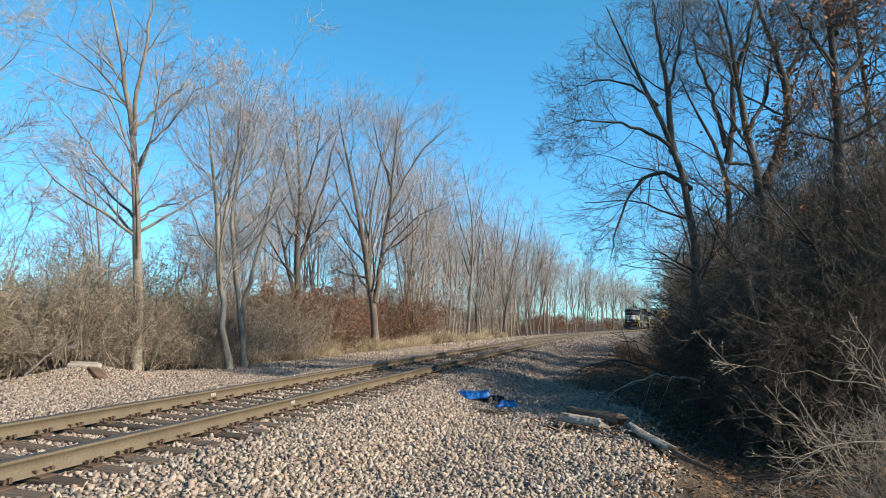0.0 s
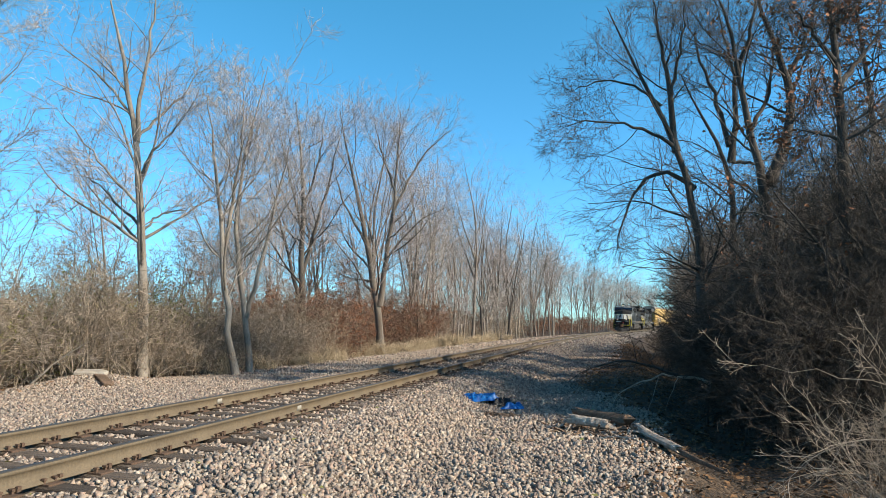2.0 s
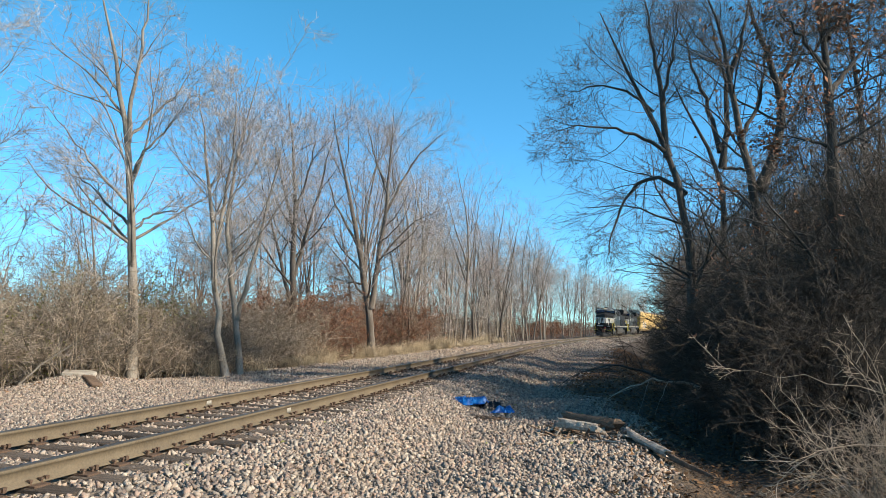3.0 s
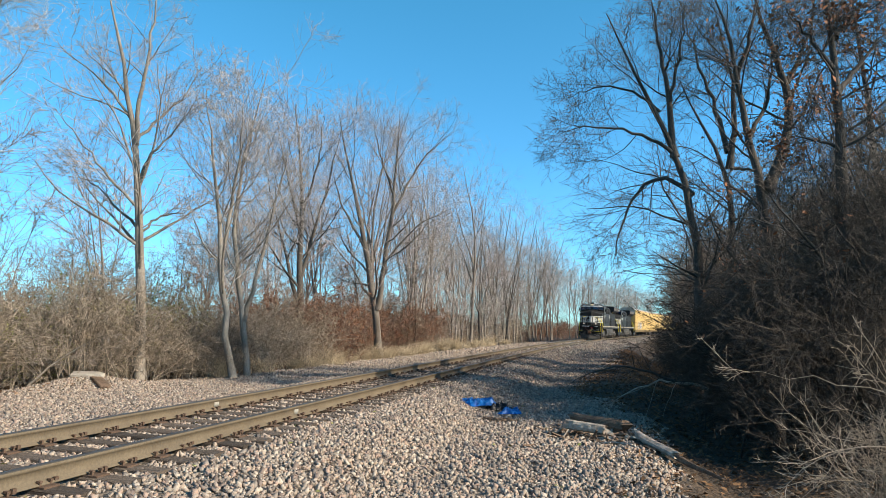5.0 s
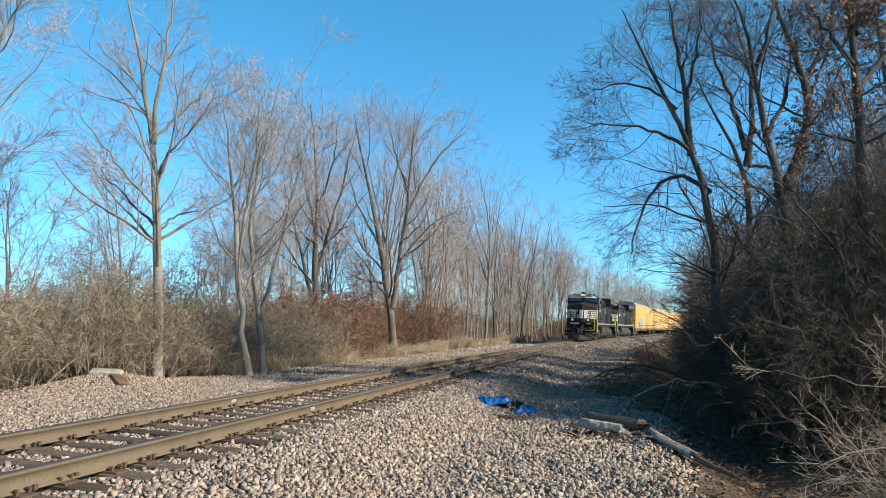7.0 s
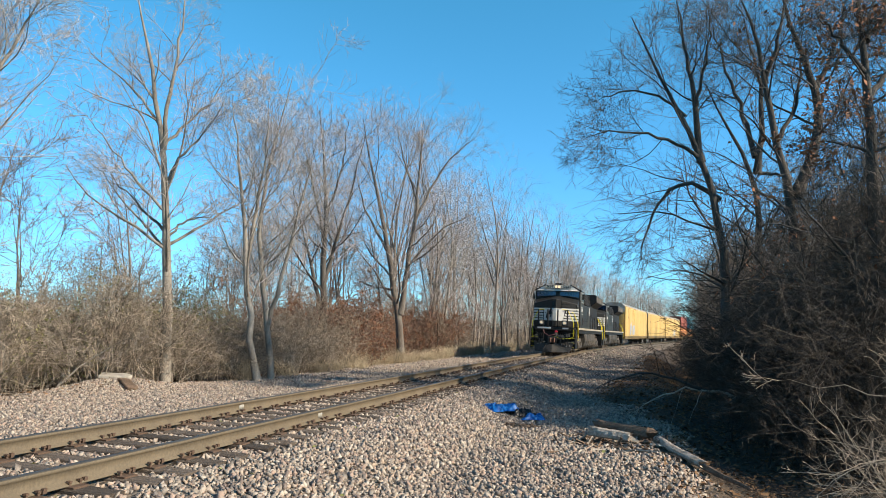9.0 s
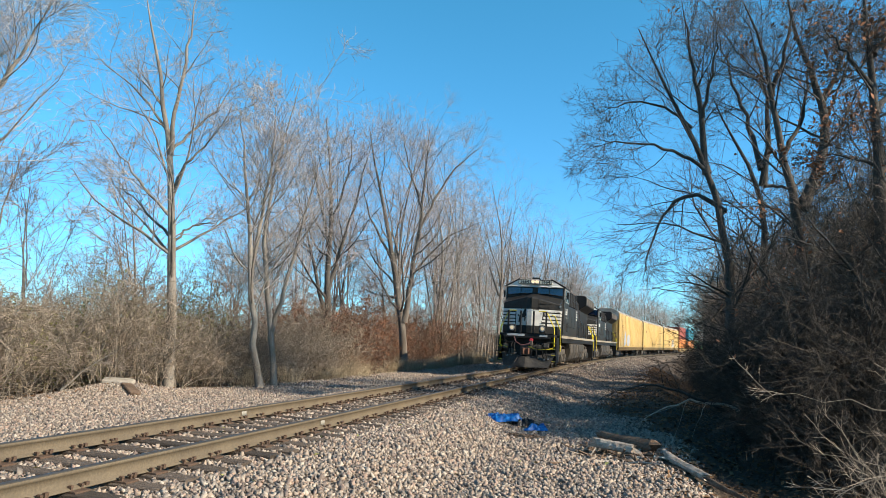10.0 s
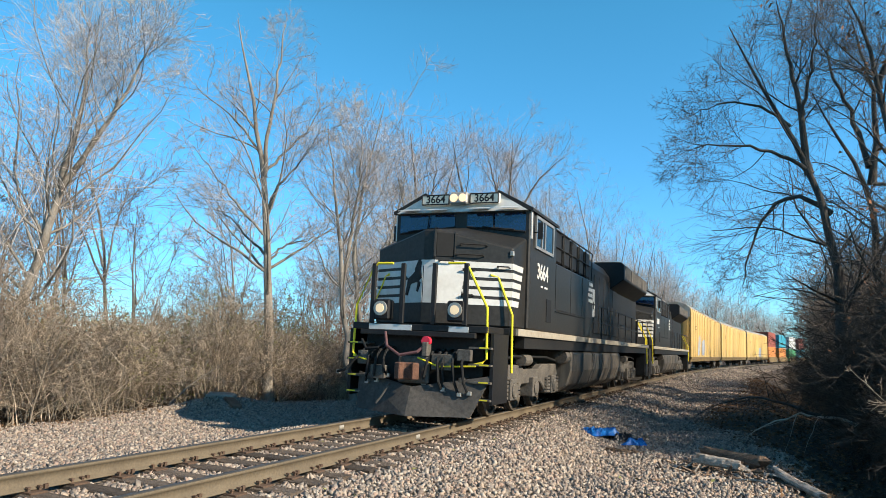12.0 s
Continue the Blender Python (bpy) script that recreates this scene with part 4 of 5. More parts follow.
def loco_truck(t, y0):
    """A three-axle truck whose front end is y0 metres behind the nose."""
    for y in (0.75, 2.35, 3.95):
        wheelset(t, y0 + y)
    for side in (-1, 1):
        x0, x1 = sorted((side * 1.02, side * 1.20))
        fr = Shape().prism([(y0 + 0.05, 0.78), (y0 + 0.35, 0.52), (y0 + 1.2, 0.42), (y0 + 1.6, 0.62), (y0 + 3.1, 0.62), (y0 + 3.5, 0.42), (y0 + 4.3, 0.52), (y0 + 4.65, 0.78), (y0 + 4.5, 1.02), (y0 + 3.2, 1.02), (y0 + 2.9, 0.92), (y0 + 1.8, 0.92), (y0 + 1.5, 1.02), (y0 + 0.2, 1.02)], "x", x0, x1)
        frame_ob = part("truck_frame", fr, TRUCK, t, "dusty cast steel side frame", bevel=0.02)
        for y in (0.75, 2.35, 3.95):
            b = Shape().box(side * 1.14 - 0.16, side * 1.14 + 0.16, y0 + y - 0.2, y0 + y + 0.2, 0.34, 0.76)
            disc(b, (side * 1.31, y0 + y, 0.53), "x", 0.15, 0.06, 14)
            part("axle_box", b, TRUCK, frame_ob, bevel=0.02)
        for y in (0.35, 1.15, 3.55, 4.35):
            sp = Shape()
            for k in range(5):
                disc_z = 0.38 + k * 0.075
                sp.tube([(side * 1.2, y0 + y, disc_z), (side * 1.2, y0 + y, disc_z + 0.045)], 0.105, 10)
            part("coil_spring", sp, TRUCK, frame_ob)
        cyl = Shape().tube([(side * 1.24, y0 + 1.35, 1.12), (side * 1.24, y0 + 1.85, 1.12)], 0.12, 12)
        part("brake_cylinder", cyl, TRUCK, frame_ob)
        pipe = Shape().tube([(side * 1.22, y0 + 0.1, 1.12), (side * 1.24, y0 + 0.8, 1.2), (side * 1.24, y0 + 3.4, 1.18), (side * 1.2, y0 + 4.4, 1.1)], 0.025, 6)
        part("sand_pipe", pipe, RUBBER, frame_ob)


def locomotive(label, number):
    t = thing("locomotive", label, "locomotive", "train vehicles")
    # nose: swept cheeks that meet at a narrow ridge, sloping top
    xs, fy, ft, bt = (-1.45, -0.12, 0.12, 1.45), (0.08, -0.60, -0.60, 0.08), (3.25, 3.54, 3.54, 3.25), (3.60, 3.84, 3.84, 3.60)
    v = []
    for x, y, a, b in zip(xs, fy, ft, bt):
        v += [(x, y, 1.74), (x, y, a), (x, 1.05, b), (x, 1.05, 1.74)]
    f = []
    for i in range(3):
        p, q = 4 * i, 4 * i + 4
        f += [(p, q, q + 1, p + 1), (p + 1, q + 1, q + 2, p + 2), (p + 2, q + 2, q + 3, p + 3), (p + 3, q + 3, q, p)]
    f += [(0, 1, 2, 3), (12, 15, 14, 13)]
    nose = part("nose", Shape().add(v, f), BLACK, t, "black wide nose with white stripes", bevel=0.03)
    for i, z in enumerate((2.84, 2.665, 2.49, 2.315, 2.14)):
        z1 = z + 0.115
        x0 = (0.45, 0.74, 0.68, 0.62, 0.56)[i]
        y_of = lambda x: -0.60 + 0.68 * (abs(x) - 0.12) / 1.33
        end = 0.72 - 0.06 * i
        part("stripe", ribbon(Shape(), [(x0, y_of(x0)), (1.45, 0.08), (1.45, end)], z, z1, slant0=-0.03, slant1=0.03), WHITE, nose)
        part("stripe", ribbon(Shape(), [(-1.45, end), (-1.45, 0.08), (-0.75, y_of(0.75))], z, z1), WHITE, nose)
    part("stripe", ribbon(Shape(), [(-0.75, y_of(0.75)), (-0.12, -0.60), (0.12, -0.60), (0.45, y_of(0.45))], 2.84, 2.955), WHITE, nose)
    part("emblem_panel", ribbon(Shape(), [(-0.70, y_of(0.70)), (-0.12, -0.60)], 2.14, 2.84), WHITE, nose, "white panel with a dark emblem")
    part("emblem_panel", ribbon(Shape(), [(-0.10, -0.60), (0.12, -0.60), (0.56, y_of(0.56))], 2.14, 2.84, slant1=0.1), WHITE, nose, "white panel beside the emblem")
    emb = Shape()
    for prof in ([(-0.10, 2.78), (0.02, 2.98), (0.10, 2.92), (0.07, 2.78), (0.12, 2.62), (0.0, 2.52)], [(-0.30, 2.60), (-0.08, 2.74), (0.02, 2.54), (-0.22, 2.50)], [(-0.30, 2.60), (-0.22, 2.50), (-0.30, 2.28), (-0.36, 2.30)], [(0.02, 2.56), (0.09, 2.52), (0.02, 2.34), (-0.02, 2.36)], [(-0.30, 2.60), (-0.42, 2.70), (-0.38, 2.58)]):
        emb.prism(prof, "y", -0.018, 0.0)
    part("emblem", emb, HOOD_BLACK, nose, "dark leaping emblem shape", m=pose(-0.24, -0.545, 0, 0, 0, -27))
    door = part("nose_door", Shape().box(0.0, 0.34, -0.014, 0.02, 3.02, 3.48), RUBBER, nose, "recessed dark nose hatch", bevel=0.01, m=pose(0.13, -0.597, 0, 0, 0, 27))
    part("door_jamb", Shape().box(-0.05, 0.0, -0.05, 0.02, 3.0, 3.54).box(0.34, 0.37, -0.03, 0.02, 3.0, 3.50), BLACK, door, bevel=0.008)
    part("corner_lamp", Shape().box(1.40, 1.47, 0.02, 0.10, 3.10, 3.20), LENS, nose, "small corner marker lamp", bevel=0.01)
    grab = Shape()
    for x0, x1, z in ((0.55, 1.0, 3.26), (0.5, 0.95, 3.06), (0.62, 0.8, 2.78), (0.62, 0.8, 2.3), (1.2, 1.4, 2.86), (0.2, 0.45, 2.92)):
        y0, y1 = y_of(x0), y_of(x1)
        grab.tube([(x0, y0, z), (x0, y0 - 0.08, z + 0.02), (x1, y1 - 0.08, z + 0.02), (x1, y1, z)], 0.014, 6)
    part("grab_iron", grab, HOOD_BLACK, nose)
    # cab
    cab_prof = [(-1.52, 1.74), (1.52, 1.74), (1.52, 4.20), (0.82, 4.56), (-0.82, 4.56), (-1.52, 4.20)]
    cab = part("cab", Shape().prism(cab_prof, "y", 0.95, 3.15), BLACK, t, "black cab with a white front brow", bevel=0.03)
    yb = lambda z: 0.86 + (z - 4.2) * 0.26
    bw = [(-1.48, 4.155), (1.48, 4.155), (0.81, 4.555), (-0.81, 4.555)]
    part("brow", Shape().add([(x, yb(z), z) for x, z in bw] + [(x, 0.96, z) for x, z in bw], [(0, 1, 2, 3), (4, 7, 6, 5), (0, 4, 5, 1), (1, 5, 6, 2), (2, 6, 7, 3), (3, 7, 4, 0)]), WHITE, cab, "white band above the windscreen")
    for side in (-1, 1):
        x0, x1 = (0.14, 1.42) if side > 0 else (-1.42, -0.14)
        pane = Shape().add([(x0, 0.925, 3.84 if side > 0 else 3.72), (x1, 0.925, 3.72 if side > 0 else 3.84), (x1, 0.95, 4.14), (x0, 0.95, 4.14), (x0, 1.0, 3.84 if side > 0 else 3.72), (x1, 1.0, 3.72 if side > 0 else 3.84), (x1, 1.0, 4.14), (x0, 1.0, 4.14)], [(0, 1, 2, 3), (4, 7, 6, 5), (0, 4, 5, 1), (1, 5, 6, 2), (2, 6, 7, 3), (3, 7, 4, 0)])
        wnd = part("windscreen", pane, GLASS, cab, "dark windscreen with the sky's reflection in its blue colour")
        wip = Shape().tube([(side * 0.75, 0.90, 3.80), (side * 0.72, 0.90, 4.12)], 0.012, 5).tube([(side * 0.5, 0.89, 3.83), (side * 1.2, 0.89, 3.76)], 0.016, 5)
        part("wiper", wip, RUBBER, wnd)
        fr = Shape()
        for a, b in (((x0, 3.84 if side > 0 else 3.72), (x1, 3.72 if side > 0 else 3.84)), ((x0, 4.14), (x1, 4.14))):
            fr.tube([(a[0], 0.93, a[1]), (b[0], 0.93, b[1])], 0.022, 6)
        part("windscreen_frame", fr, HOOD_BLACK, wnd)
        board = part("number_board", Shape().box(side * 0.55 - 0.32, side * 0.55 + 0.32, 0.80, 0.95, 4.31, 4.53), BOARD, cab, "lit white number board", bevel=0.015)
        rim = Shape()
        for a, b in (((-0.31, 4.32), (0.31, 4.32)), ((-0.31, 4.52), (0.31, 4.52)), ((-0.31, 4.32), (-0.31, 4.52)), ((0.31, 4.32), (0.31, 4.52))):
            rim.tube([(side * 0.55 + a[0], 0.797, a[1]), (side * 0.55 + b[0], 0.797, b[1])], 0.014, 4)
        part("board_rim", rim, HOOD_BLACK, board)
        visor = Shape()
        for a in (0.30, 0.92):
            visor.add([(side * a, 0.84, 4.22), (side * (a + 0.36), 0.84, 4.22), (side * (a + 0.44), 0.66, 4.17), (side * (a - 0.06), 0.66, 4.17), (side * a, 0.84, 4.235), (side * (a + 0.36), 0.84, 4.235), (side * (a + 0.44), 0.66, 4.185), (side * (a - 0.06), 0.66, 4.185)], [(0, 1, 2, 3), (4, 7, 6, 5), (0, 4, 5, 1), (1, 5, 6, 2), (2, 6, 7, 3), (3, 7, 4, 0)])
        part("sun_visor", visor, WHITE, cab, "white sun visor over the windscreen")
        part("roof_eave", Shape().prism([(side * 1.50, 4.17), (side * 1.58, 4.15), (side * 1.58, 4.21), (side * 0.84, 4.60), (side * 0.80, 4.57)], "y", 0.90, 3.15), HOOD_BLACK, cab)
        if number:
            lettering("number", number, 0.225, HOOD_BLACK, board, pose(side * 0.55, 0.797, 4.42, 90, 0, 0), label="black number")
            lettering("number", number, 0.46, WHITE, cab, pose(side * 1.524, 1.98, 2.97, 90, 0, 90 * side), label="white number")
        else:
            part("number", Shape().box(side * 0.55 - 0.2, side * 0.55 + 0.2, 0.79, 0.81, 4.37, 4.47), HOOD_BLACK, board)
            part("number", Shape().box(side * 1.524 - 0.005, side * 1.524 + 0.005, 1.4, 2.4, 2.84, 3.1), WHITE, cab)
        part("small_lettering", Shape().box(side * 1.524 - 0.003, side * 1.524 + 0.003, 1.85, 2.0, 2.66, 2.70).box(side * 1.524 - 0.003, side * 1.524 + 0.003, 2.15, 2.4, 2.66, 2.70), WHITE, cab)
        # side window with frames
        xw = side * 1.522
        win = part("cab_window", Shape().box(xw - 0.012, xw + 0.012, 1.35, 2.75, 3.48, 4.08), SIDE_GLASS, cab, "dark cab side window")
        wf = Shape()
        for y in (1.33, 1.80, 2.05, 2.77):
            wf.box(xw - 0.03, xw + 0.03, y - 0.03, y + 0.03, 3.44, 4.12)
        wf.box(xw - 0.03, xw + 0.03, 1.33, 2.77, 3.43, 3.49).box(xw - 0.03, xw + 0.03, 1.33, 2.77, 4.07, 4.13)
        part("window_frame", wf, LENS, win, "bare metal window frame")
        part("corner_strip", Shape().box(side * 1.53 - 0.012, side * 1.53 + 0.012, 0.97, 1.05, 3.58, 4.18), WHITE, cab, "white corner strip")
        part("cab_door", Shape().box(xw - 0.01, xw + 0.01, 2.35, 2.75, 1.95, 2.45), HOOD_BLACK, cab, "dark louvred panel")
        part("mirror", Shape().box(side * 1.66 - 0.05, side * 1.66 + 0.05, 1.2, 1.23, 3.6, 3.95).tube([(side * 1.52, 1.25, 3.75), (side * 1.62, 1.22, 3.75)], 0.012, 5), HOOD_BLACK, cab)
    hl = part("headlight", Shape().box(-0.20, 0.20, 0.72, 0.95, 4.30, 4.56), LENS, cab, "twin headlight housing", bevel=0.03)
    for x in (-0.10, 0.10):
        part("lamp", disc(Shape(), (x, 0.715, 4.43), "y", 0.088, 0.03), LIT, hl, "lit warm headlight")
    horn = Shape()
    for k in range(3):
        horn.tube([(-0.3 + 0.14 * k, 2.5, 4.70), (-0.3 + 0.14 * k, 2.1, 4.71)], [0.025, 0.075], 8)
    part("horn", horn.box(-0.35, 0.05, 2.45, 2.6, 4.54, 4.73), HOOD_BLACK, cab)
    # body behind the cab
    part("equipment_body", Shape().prism([(-1.50, 1.74), (1.50, 1.74), (1.50, 3.34), (1.12, 3.5), (1.12, 4.28), (0.9, 4.42), (-0.9, 4.42), (-1.12, 4.28), (-1.12, 3.5), (-1.50, 3.34)], "y", 3.15, 7.55), BLACK, t, "black full-width body panels", bevel=0.02)
    for side in (-1, 1):
        for k in range(5):
            y = 3.30 + k * 0.84
            part("blower_housing", Shape().box(side * 1.26 - 0.2, side * 1.26 + 0.2, y, y + 0.6, 3.40, 4.18 - 0.02 * k), HOOD_BLACK, t, bevel=0.03)
        rail = Shape().tube([(side * 1.48, 3.2, 4.14), (side * 1.48, 7.5, 4.14)], 0.02, 6).tube([(side * 1.48, 3.2, 3.75), (side * 1.48, 7.5, 3.75)], 0.016, 6)
        for k in range(6):
            rail.tube([(side * 1.48, 3.2 + k * 0.86, 3.34), (side * 1.48, 3.2 + k * 0.86, 4.14)], 0.016, 6)
        part("roof_rail", rail, HOOD_BLACK, t)
        for y0, y1 in ((3.2, 4.7), (4.74, 6.1), (6.14, 7.52)):
            part("side_panel", Shape().box(side * 1.505 - 0.008, side * 1.505 + 0.008, y0, y1, 2.28, 3.30), BLACK, t)
        part("seam", Shape().box(side * 1.51 - 0.012, side * 1.51 + 0.012, 3.2, 6.4, 2.225, 2.25), HOOD_BLACK, t)
        for k, w in enumerate((0.55, 0.6, 0.55, 0.5)):
            part("stripe", Shape().box(side * 1.518 - 0.004, side * 1.518 + 0.004, 7.45 - w, 7.45, 2.72 + k * 0.155, 2.81 + k * 0.155), WHITE, t)
        # side sill
        part("side_sill", Shape().box(side * 1.50 - 0.03, side * 1.50 + 0.03, 0.30, 20.4, 1.60, 1.735), CREAM, t, "dusty white side sill")
        part("under_sill", Shape().box(side * 1.38 - 0.1, side * 1.38 + 0.1, 0.9, 20.3, 1.36, 1.60), HOOD_BLACK, t)
        # walkway rail beside the hood
        wr = Shape().tube([(side * 1.45, 7.6, 2.72), (side * 1.45, 20.6, 2.72)], 0.018, 6).tube([(side * 1.45, 7.6, 2.22), (side * 1.45, 20.6, 2.22)], 0.014, 6)
        part("handrail", wr, HOOD_BLACK, t)
        for k in range(9):
            part("stanchion", Shape().tube([(side * 1.45, 7.7 + k * 1.6, 1.70), (side * 1.45, 7.7 + k * 1.6, 2.73)], 0.02, 6), HOOD_BLACK, t)
    part("deck", Shape().box(-1.48, 1.48, -0.05, 20.8, 1.60, 1.73), HOOD_BLACK, t, bevel=0.01)
    hood = part("hood", Shape().prism([(-0.98, 1.73), (0.98, 1.73), (0.98, 4.05), (0.72, 4.40), (-0.72, 4.40), (-0.98, 4.05)], "y", 7.55, 20.2), HOOD_BLACK, t, "long black engine hood", bevel=0.02)
    for side in (-1, 1):
        for k in range(8):
            y = 7.7 + k * 0.88
            d = part("hood_door", Shape().box(side * 0.99 - 0.02, side * 0.99 + 0.02, y, y + 0.80, 1.95, 3.85), HOOD_BLACK, hood, bevel=0.008)
            part("door_latch", Shape().box(side * 1.02 - 0.02, side * 1.02 + 0.02, y + 0.70, y + 0.75, 2.7, 2.95), TRUCK, d)
        lettr = Shape()
        for k in range(3):
            lettr.box(side * 1.012 - 0.006, side * 1.012 + 0.006, 8.4 + k * 0.75, 8.9 + k * 0.75, 2.45, 3.35)
        part("lettering", lettr, WHITE, hood, "tall white side lettering as bars")
        flare = Shape().prism([(side * 0.9, 3.55), (side * 1.50, 3.98), (side * 1.50, 4.52), (side * 1.38, 4.62), (side * 0.6, 4.62)], "y", 13.3, 19.8)
        rad = part("radiator_wing", flare, HOOD_BLACK, hood, "overhanging radiator wing", bevel=0.02)
        for k in range(4):
            part("radiator_grille", Shape().box(side * 1.50 - 0.012, side * 1.50 + 0.012, 13.5 + k * 1.57, 14.9 + k * 1.57, 4.04, 4.48), TRUCK, rad)
    part("radiator_top", Shape().box(-0.7, 0.7, 13.35, 19.75, 4.40, 4.615), HOOD_BLACK, hood)
    part("exhaust_stack", Shape().box(-0.35, 0.35, 11.2, 12.0, 4.38, 4.62), HOOD_BLACK, hood, bevel=0.02)
    # fuel tank and trucks
    tank = part("fuel_tank", Shape().prism([(-1.05, 0.28), (1.05, 0.28), (1.34, 0.48), (1.46, 0.85), (1.46, 1.28), (1.40, 1.36), (-1.40, 1.36), (-1.46, 1.28), (-1.46, 0.85), (-1.34, 0.48)], "y", 5.25, 12.9), TANKM, t, "dust-streaked fuel tank", bevel=0.03)
    for y in (6.6, 7.9, 8.2, 9.5, 10.9, 12.2):
        part("tank_band", Shape().prism([(-1.06, 0.27), (1.06, 0.27), (1.35, 0.475), (1.47, 0.85), (1.47, 1.29), (-1.47, 1.29), (-1.47, 0.85), (-1.35, 0.475)], "y", y, y + 0.05), TRUCK, tank)
    for side in (-1, 1):
        part("air_reservoir", Shape().tube([(side * 1.28, 4.75, 1.2), (side * 1.28, 5.2, 1.2)], 0.17, 12), TRUCK, t)
    loco_truck(t, 0.15)
    loco_truck(t, 13.6)
    # front platform, rails, lights, pilot
    for y0, sgn, tail in ((-0.98, -1, False), (20.9, 1, True)):
        fy = y0
        part("platform", Shape().box(-1.35, 1.35, min(fy, fy - sgn * 1.0), max(fy, fy - sgn * 1.0), 1.60, 1.72), HOOD_BLACK, t, bevel=0.01)
        part("platform_edge", Shape().box(-1.0, -0.12, fy - 0.008, fy + 0.008, 1.60, 1.70).box(0.62, 1.0, fy - 0.008, fy + 0.008, 1.60, 1.70), WHITE, t, "white painted edge")
        part("anticlimber", Shape().box(-1.15, 1.15, fy - 0.06, fy + 0.06, 1.50, 1.595), HOOD_BLACK, t, bevel=0.01)
        for x in (-0.95, -0.34, 0.30, 0.92):
            part("end_post", Shape().box(x - 0.045, x + 0.045, fy - 0.03, fy + 0.03, 1.72, 2.84), HOOD_BLACK, t, bevel=0.01)
        for side in (-1, 1):
            yr = Shape().tube([(side * 0.56, fy, 2.84), (side * 0.88, fy, 2.84), (side * 0.96, fy, 2.76), (side * 1.32, fy + 0.05, 2.05), (side * 1.34, fy + 0.05, 1.15), (side * 1.26, fy + 0.05, 1.08), (side * 1.05, fy + 0.05, 1.02)], 0.024, 8)
            part("handrail", yr, YELLOW, t, "yellow handrail")
            yb = fy - sgn * 0.95
            yr2 = Shape().tube([(side * 1.08, yb + 0.1 * sgn, 2.72), (side * 1.2, yb, 2.68), (side * 1.50, yb, 1.98), (side * 1.52, yb, 0.9)], 0.024, 8)
            part("handrail", yr2, YELLOW, t, "yellow handrail")
            well = part("stepwell", Shape().box(side * 1.42 - 0.03, side * 1.42 + 0.03, min(fy, yb) + 0.1, max(fy, yb), 0.36, 1.6).box(min(side * 1.05, side * 1.42), max(side * 1.05, side * 1.42), yb - 0.03, yb + 0.03, 0.4, 1.6), HOOD_BLACK, t, "black stepwell")
            for z in (0.42, 0.72, 1.02, 1.32):
                step = part("step", Shape().box(min(side * 1.02, side * 1.44), max(side * 1.02, side * 1.44), min(fy, fy - sgn * 0.4), max(fy, fy - sgn * 0.4), z, z + 0.035), TRUCK, well)
                part("step_edge", Shape().box(min(side * 1.22, side * 1.40), max(side * 1.22, side * 1.40), fy - sgn * 0.01 - 0.012, fy - sgn * 0.01 + 0.012, z + 0.01, z + 0.034), YELLOW, step)
            if not tail:
                dl = part("ditch_light", Shape().box(side * 0.75 - 0.17, side * 0.75 + 0.17, fy - 0.05, fy + 0.18, 1.78, 2.16), HOOD_BLACK, t, bevel=0.03)
                part("lens_rim", disc(Shape(), (side * 0.75, fy - 0.06, 1.99), "y", 0.135, 0.06), LENS, dl)
                part("lamp", disc(Shape(), (side * 0.75, fy - 0.085, 1.99), "y", 0.085, 0.03), LIT_DITCH, dl, "lit warm ditch light")
        part("buffer_beam", Shape().box(-1.2, 1.2, min(fy - 0.30 * sgn, fy - sgn * 0.6), max(fy - 0.30 * sgn, fy - sgn * 0.6), 0.62, 1.60), HOOD_BLACK, t, bevel=0.02)
        cp = part("coupler", Shape().box(-0.12, 0.12, min(fy - sgn * 0.2, fy + sgn * 0.35), max(fy - sgn * 0.2, fy + sgn * 0.35), 0.78, 1.0).prism([(-0.19, fy + sgn * 0.25), (-0.17, fy + sgn * 0.52), (-0.05, fy + sgn * 0.55), (-0.02, fy + sgn * 0.40), (0.09, fy + sgn * 0.38), (0.17, fy + sgn * 0.48), (0.20, fy + sgn * 0.25)], "z", 0.73, 1.03), RUST, t, "rusty knuckle coupler", bevel=0.02)
        part("coupler_shank", Shape().box(-0.3, 0.3, min(fy, fy + sgn * 0.12), max(fy, fy + sgn * 0.12), 0.66, 1.14), TRUCK, cp, bevel=0.03)
        hs = np.random.default_rng(3)
        for k in range(9):
            x = (-0.98, -0.86, -0.72, -0.60, 0.34, 0.46, 0.60, 0.74, 0.92)[k]
            dz, lean = hs.uniform(0.15, 0.42), hs.normal(0, 0.14)
            hose = Shape().tube([(x, fy - sgn * 0.28, 1.28), (x + lean * 0.2, fy + sgn * 0.02, 1.22), (x + lean * 0.5, fy + sgn * 0.16, 1.05), (x + lean, fy + sgn * hs.uniform(0.08, 0.2), 0.92 - dz * 0.5), (x + lean * 1.7, fy + sgn * 0.06, 0.95 - dz)], 0.026, 6)
            hose_ob = part("air_hose", hose, RUBBER, t)
            end = hose.v[-1]
            part("hose_coupling", Shape().box(end.x - 0.03, end.x + 0.05, end.y - 0.03, end.y + 0.03, end.z - 0.06, end.z + 0.01), LENS, hose_ob, "metal hose coupling", bevel=0.008)
        mu = Shape().tube([(-0.62, fy + sgn * 0.06, 1.55), (-0.5, fy + sgn * 0.2, 1.3), (-0.2, fy + sgn * 0.28, 1.15), (0.12, fy + sgn * 0.22, 1.22), (0.3, fy + sgn * 0.08, 1.42)], 0.028, 8)
        part("cable", mu, HOSE, t, "drooping faded red jumper cable")
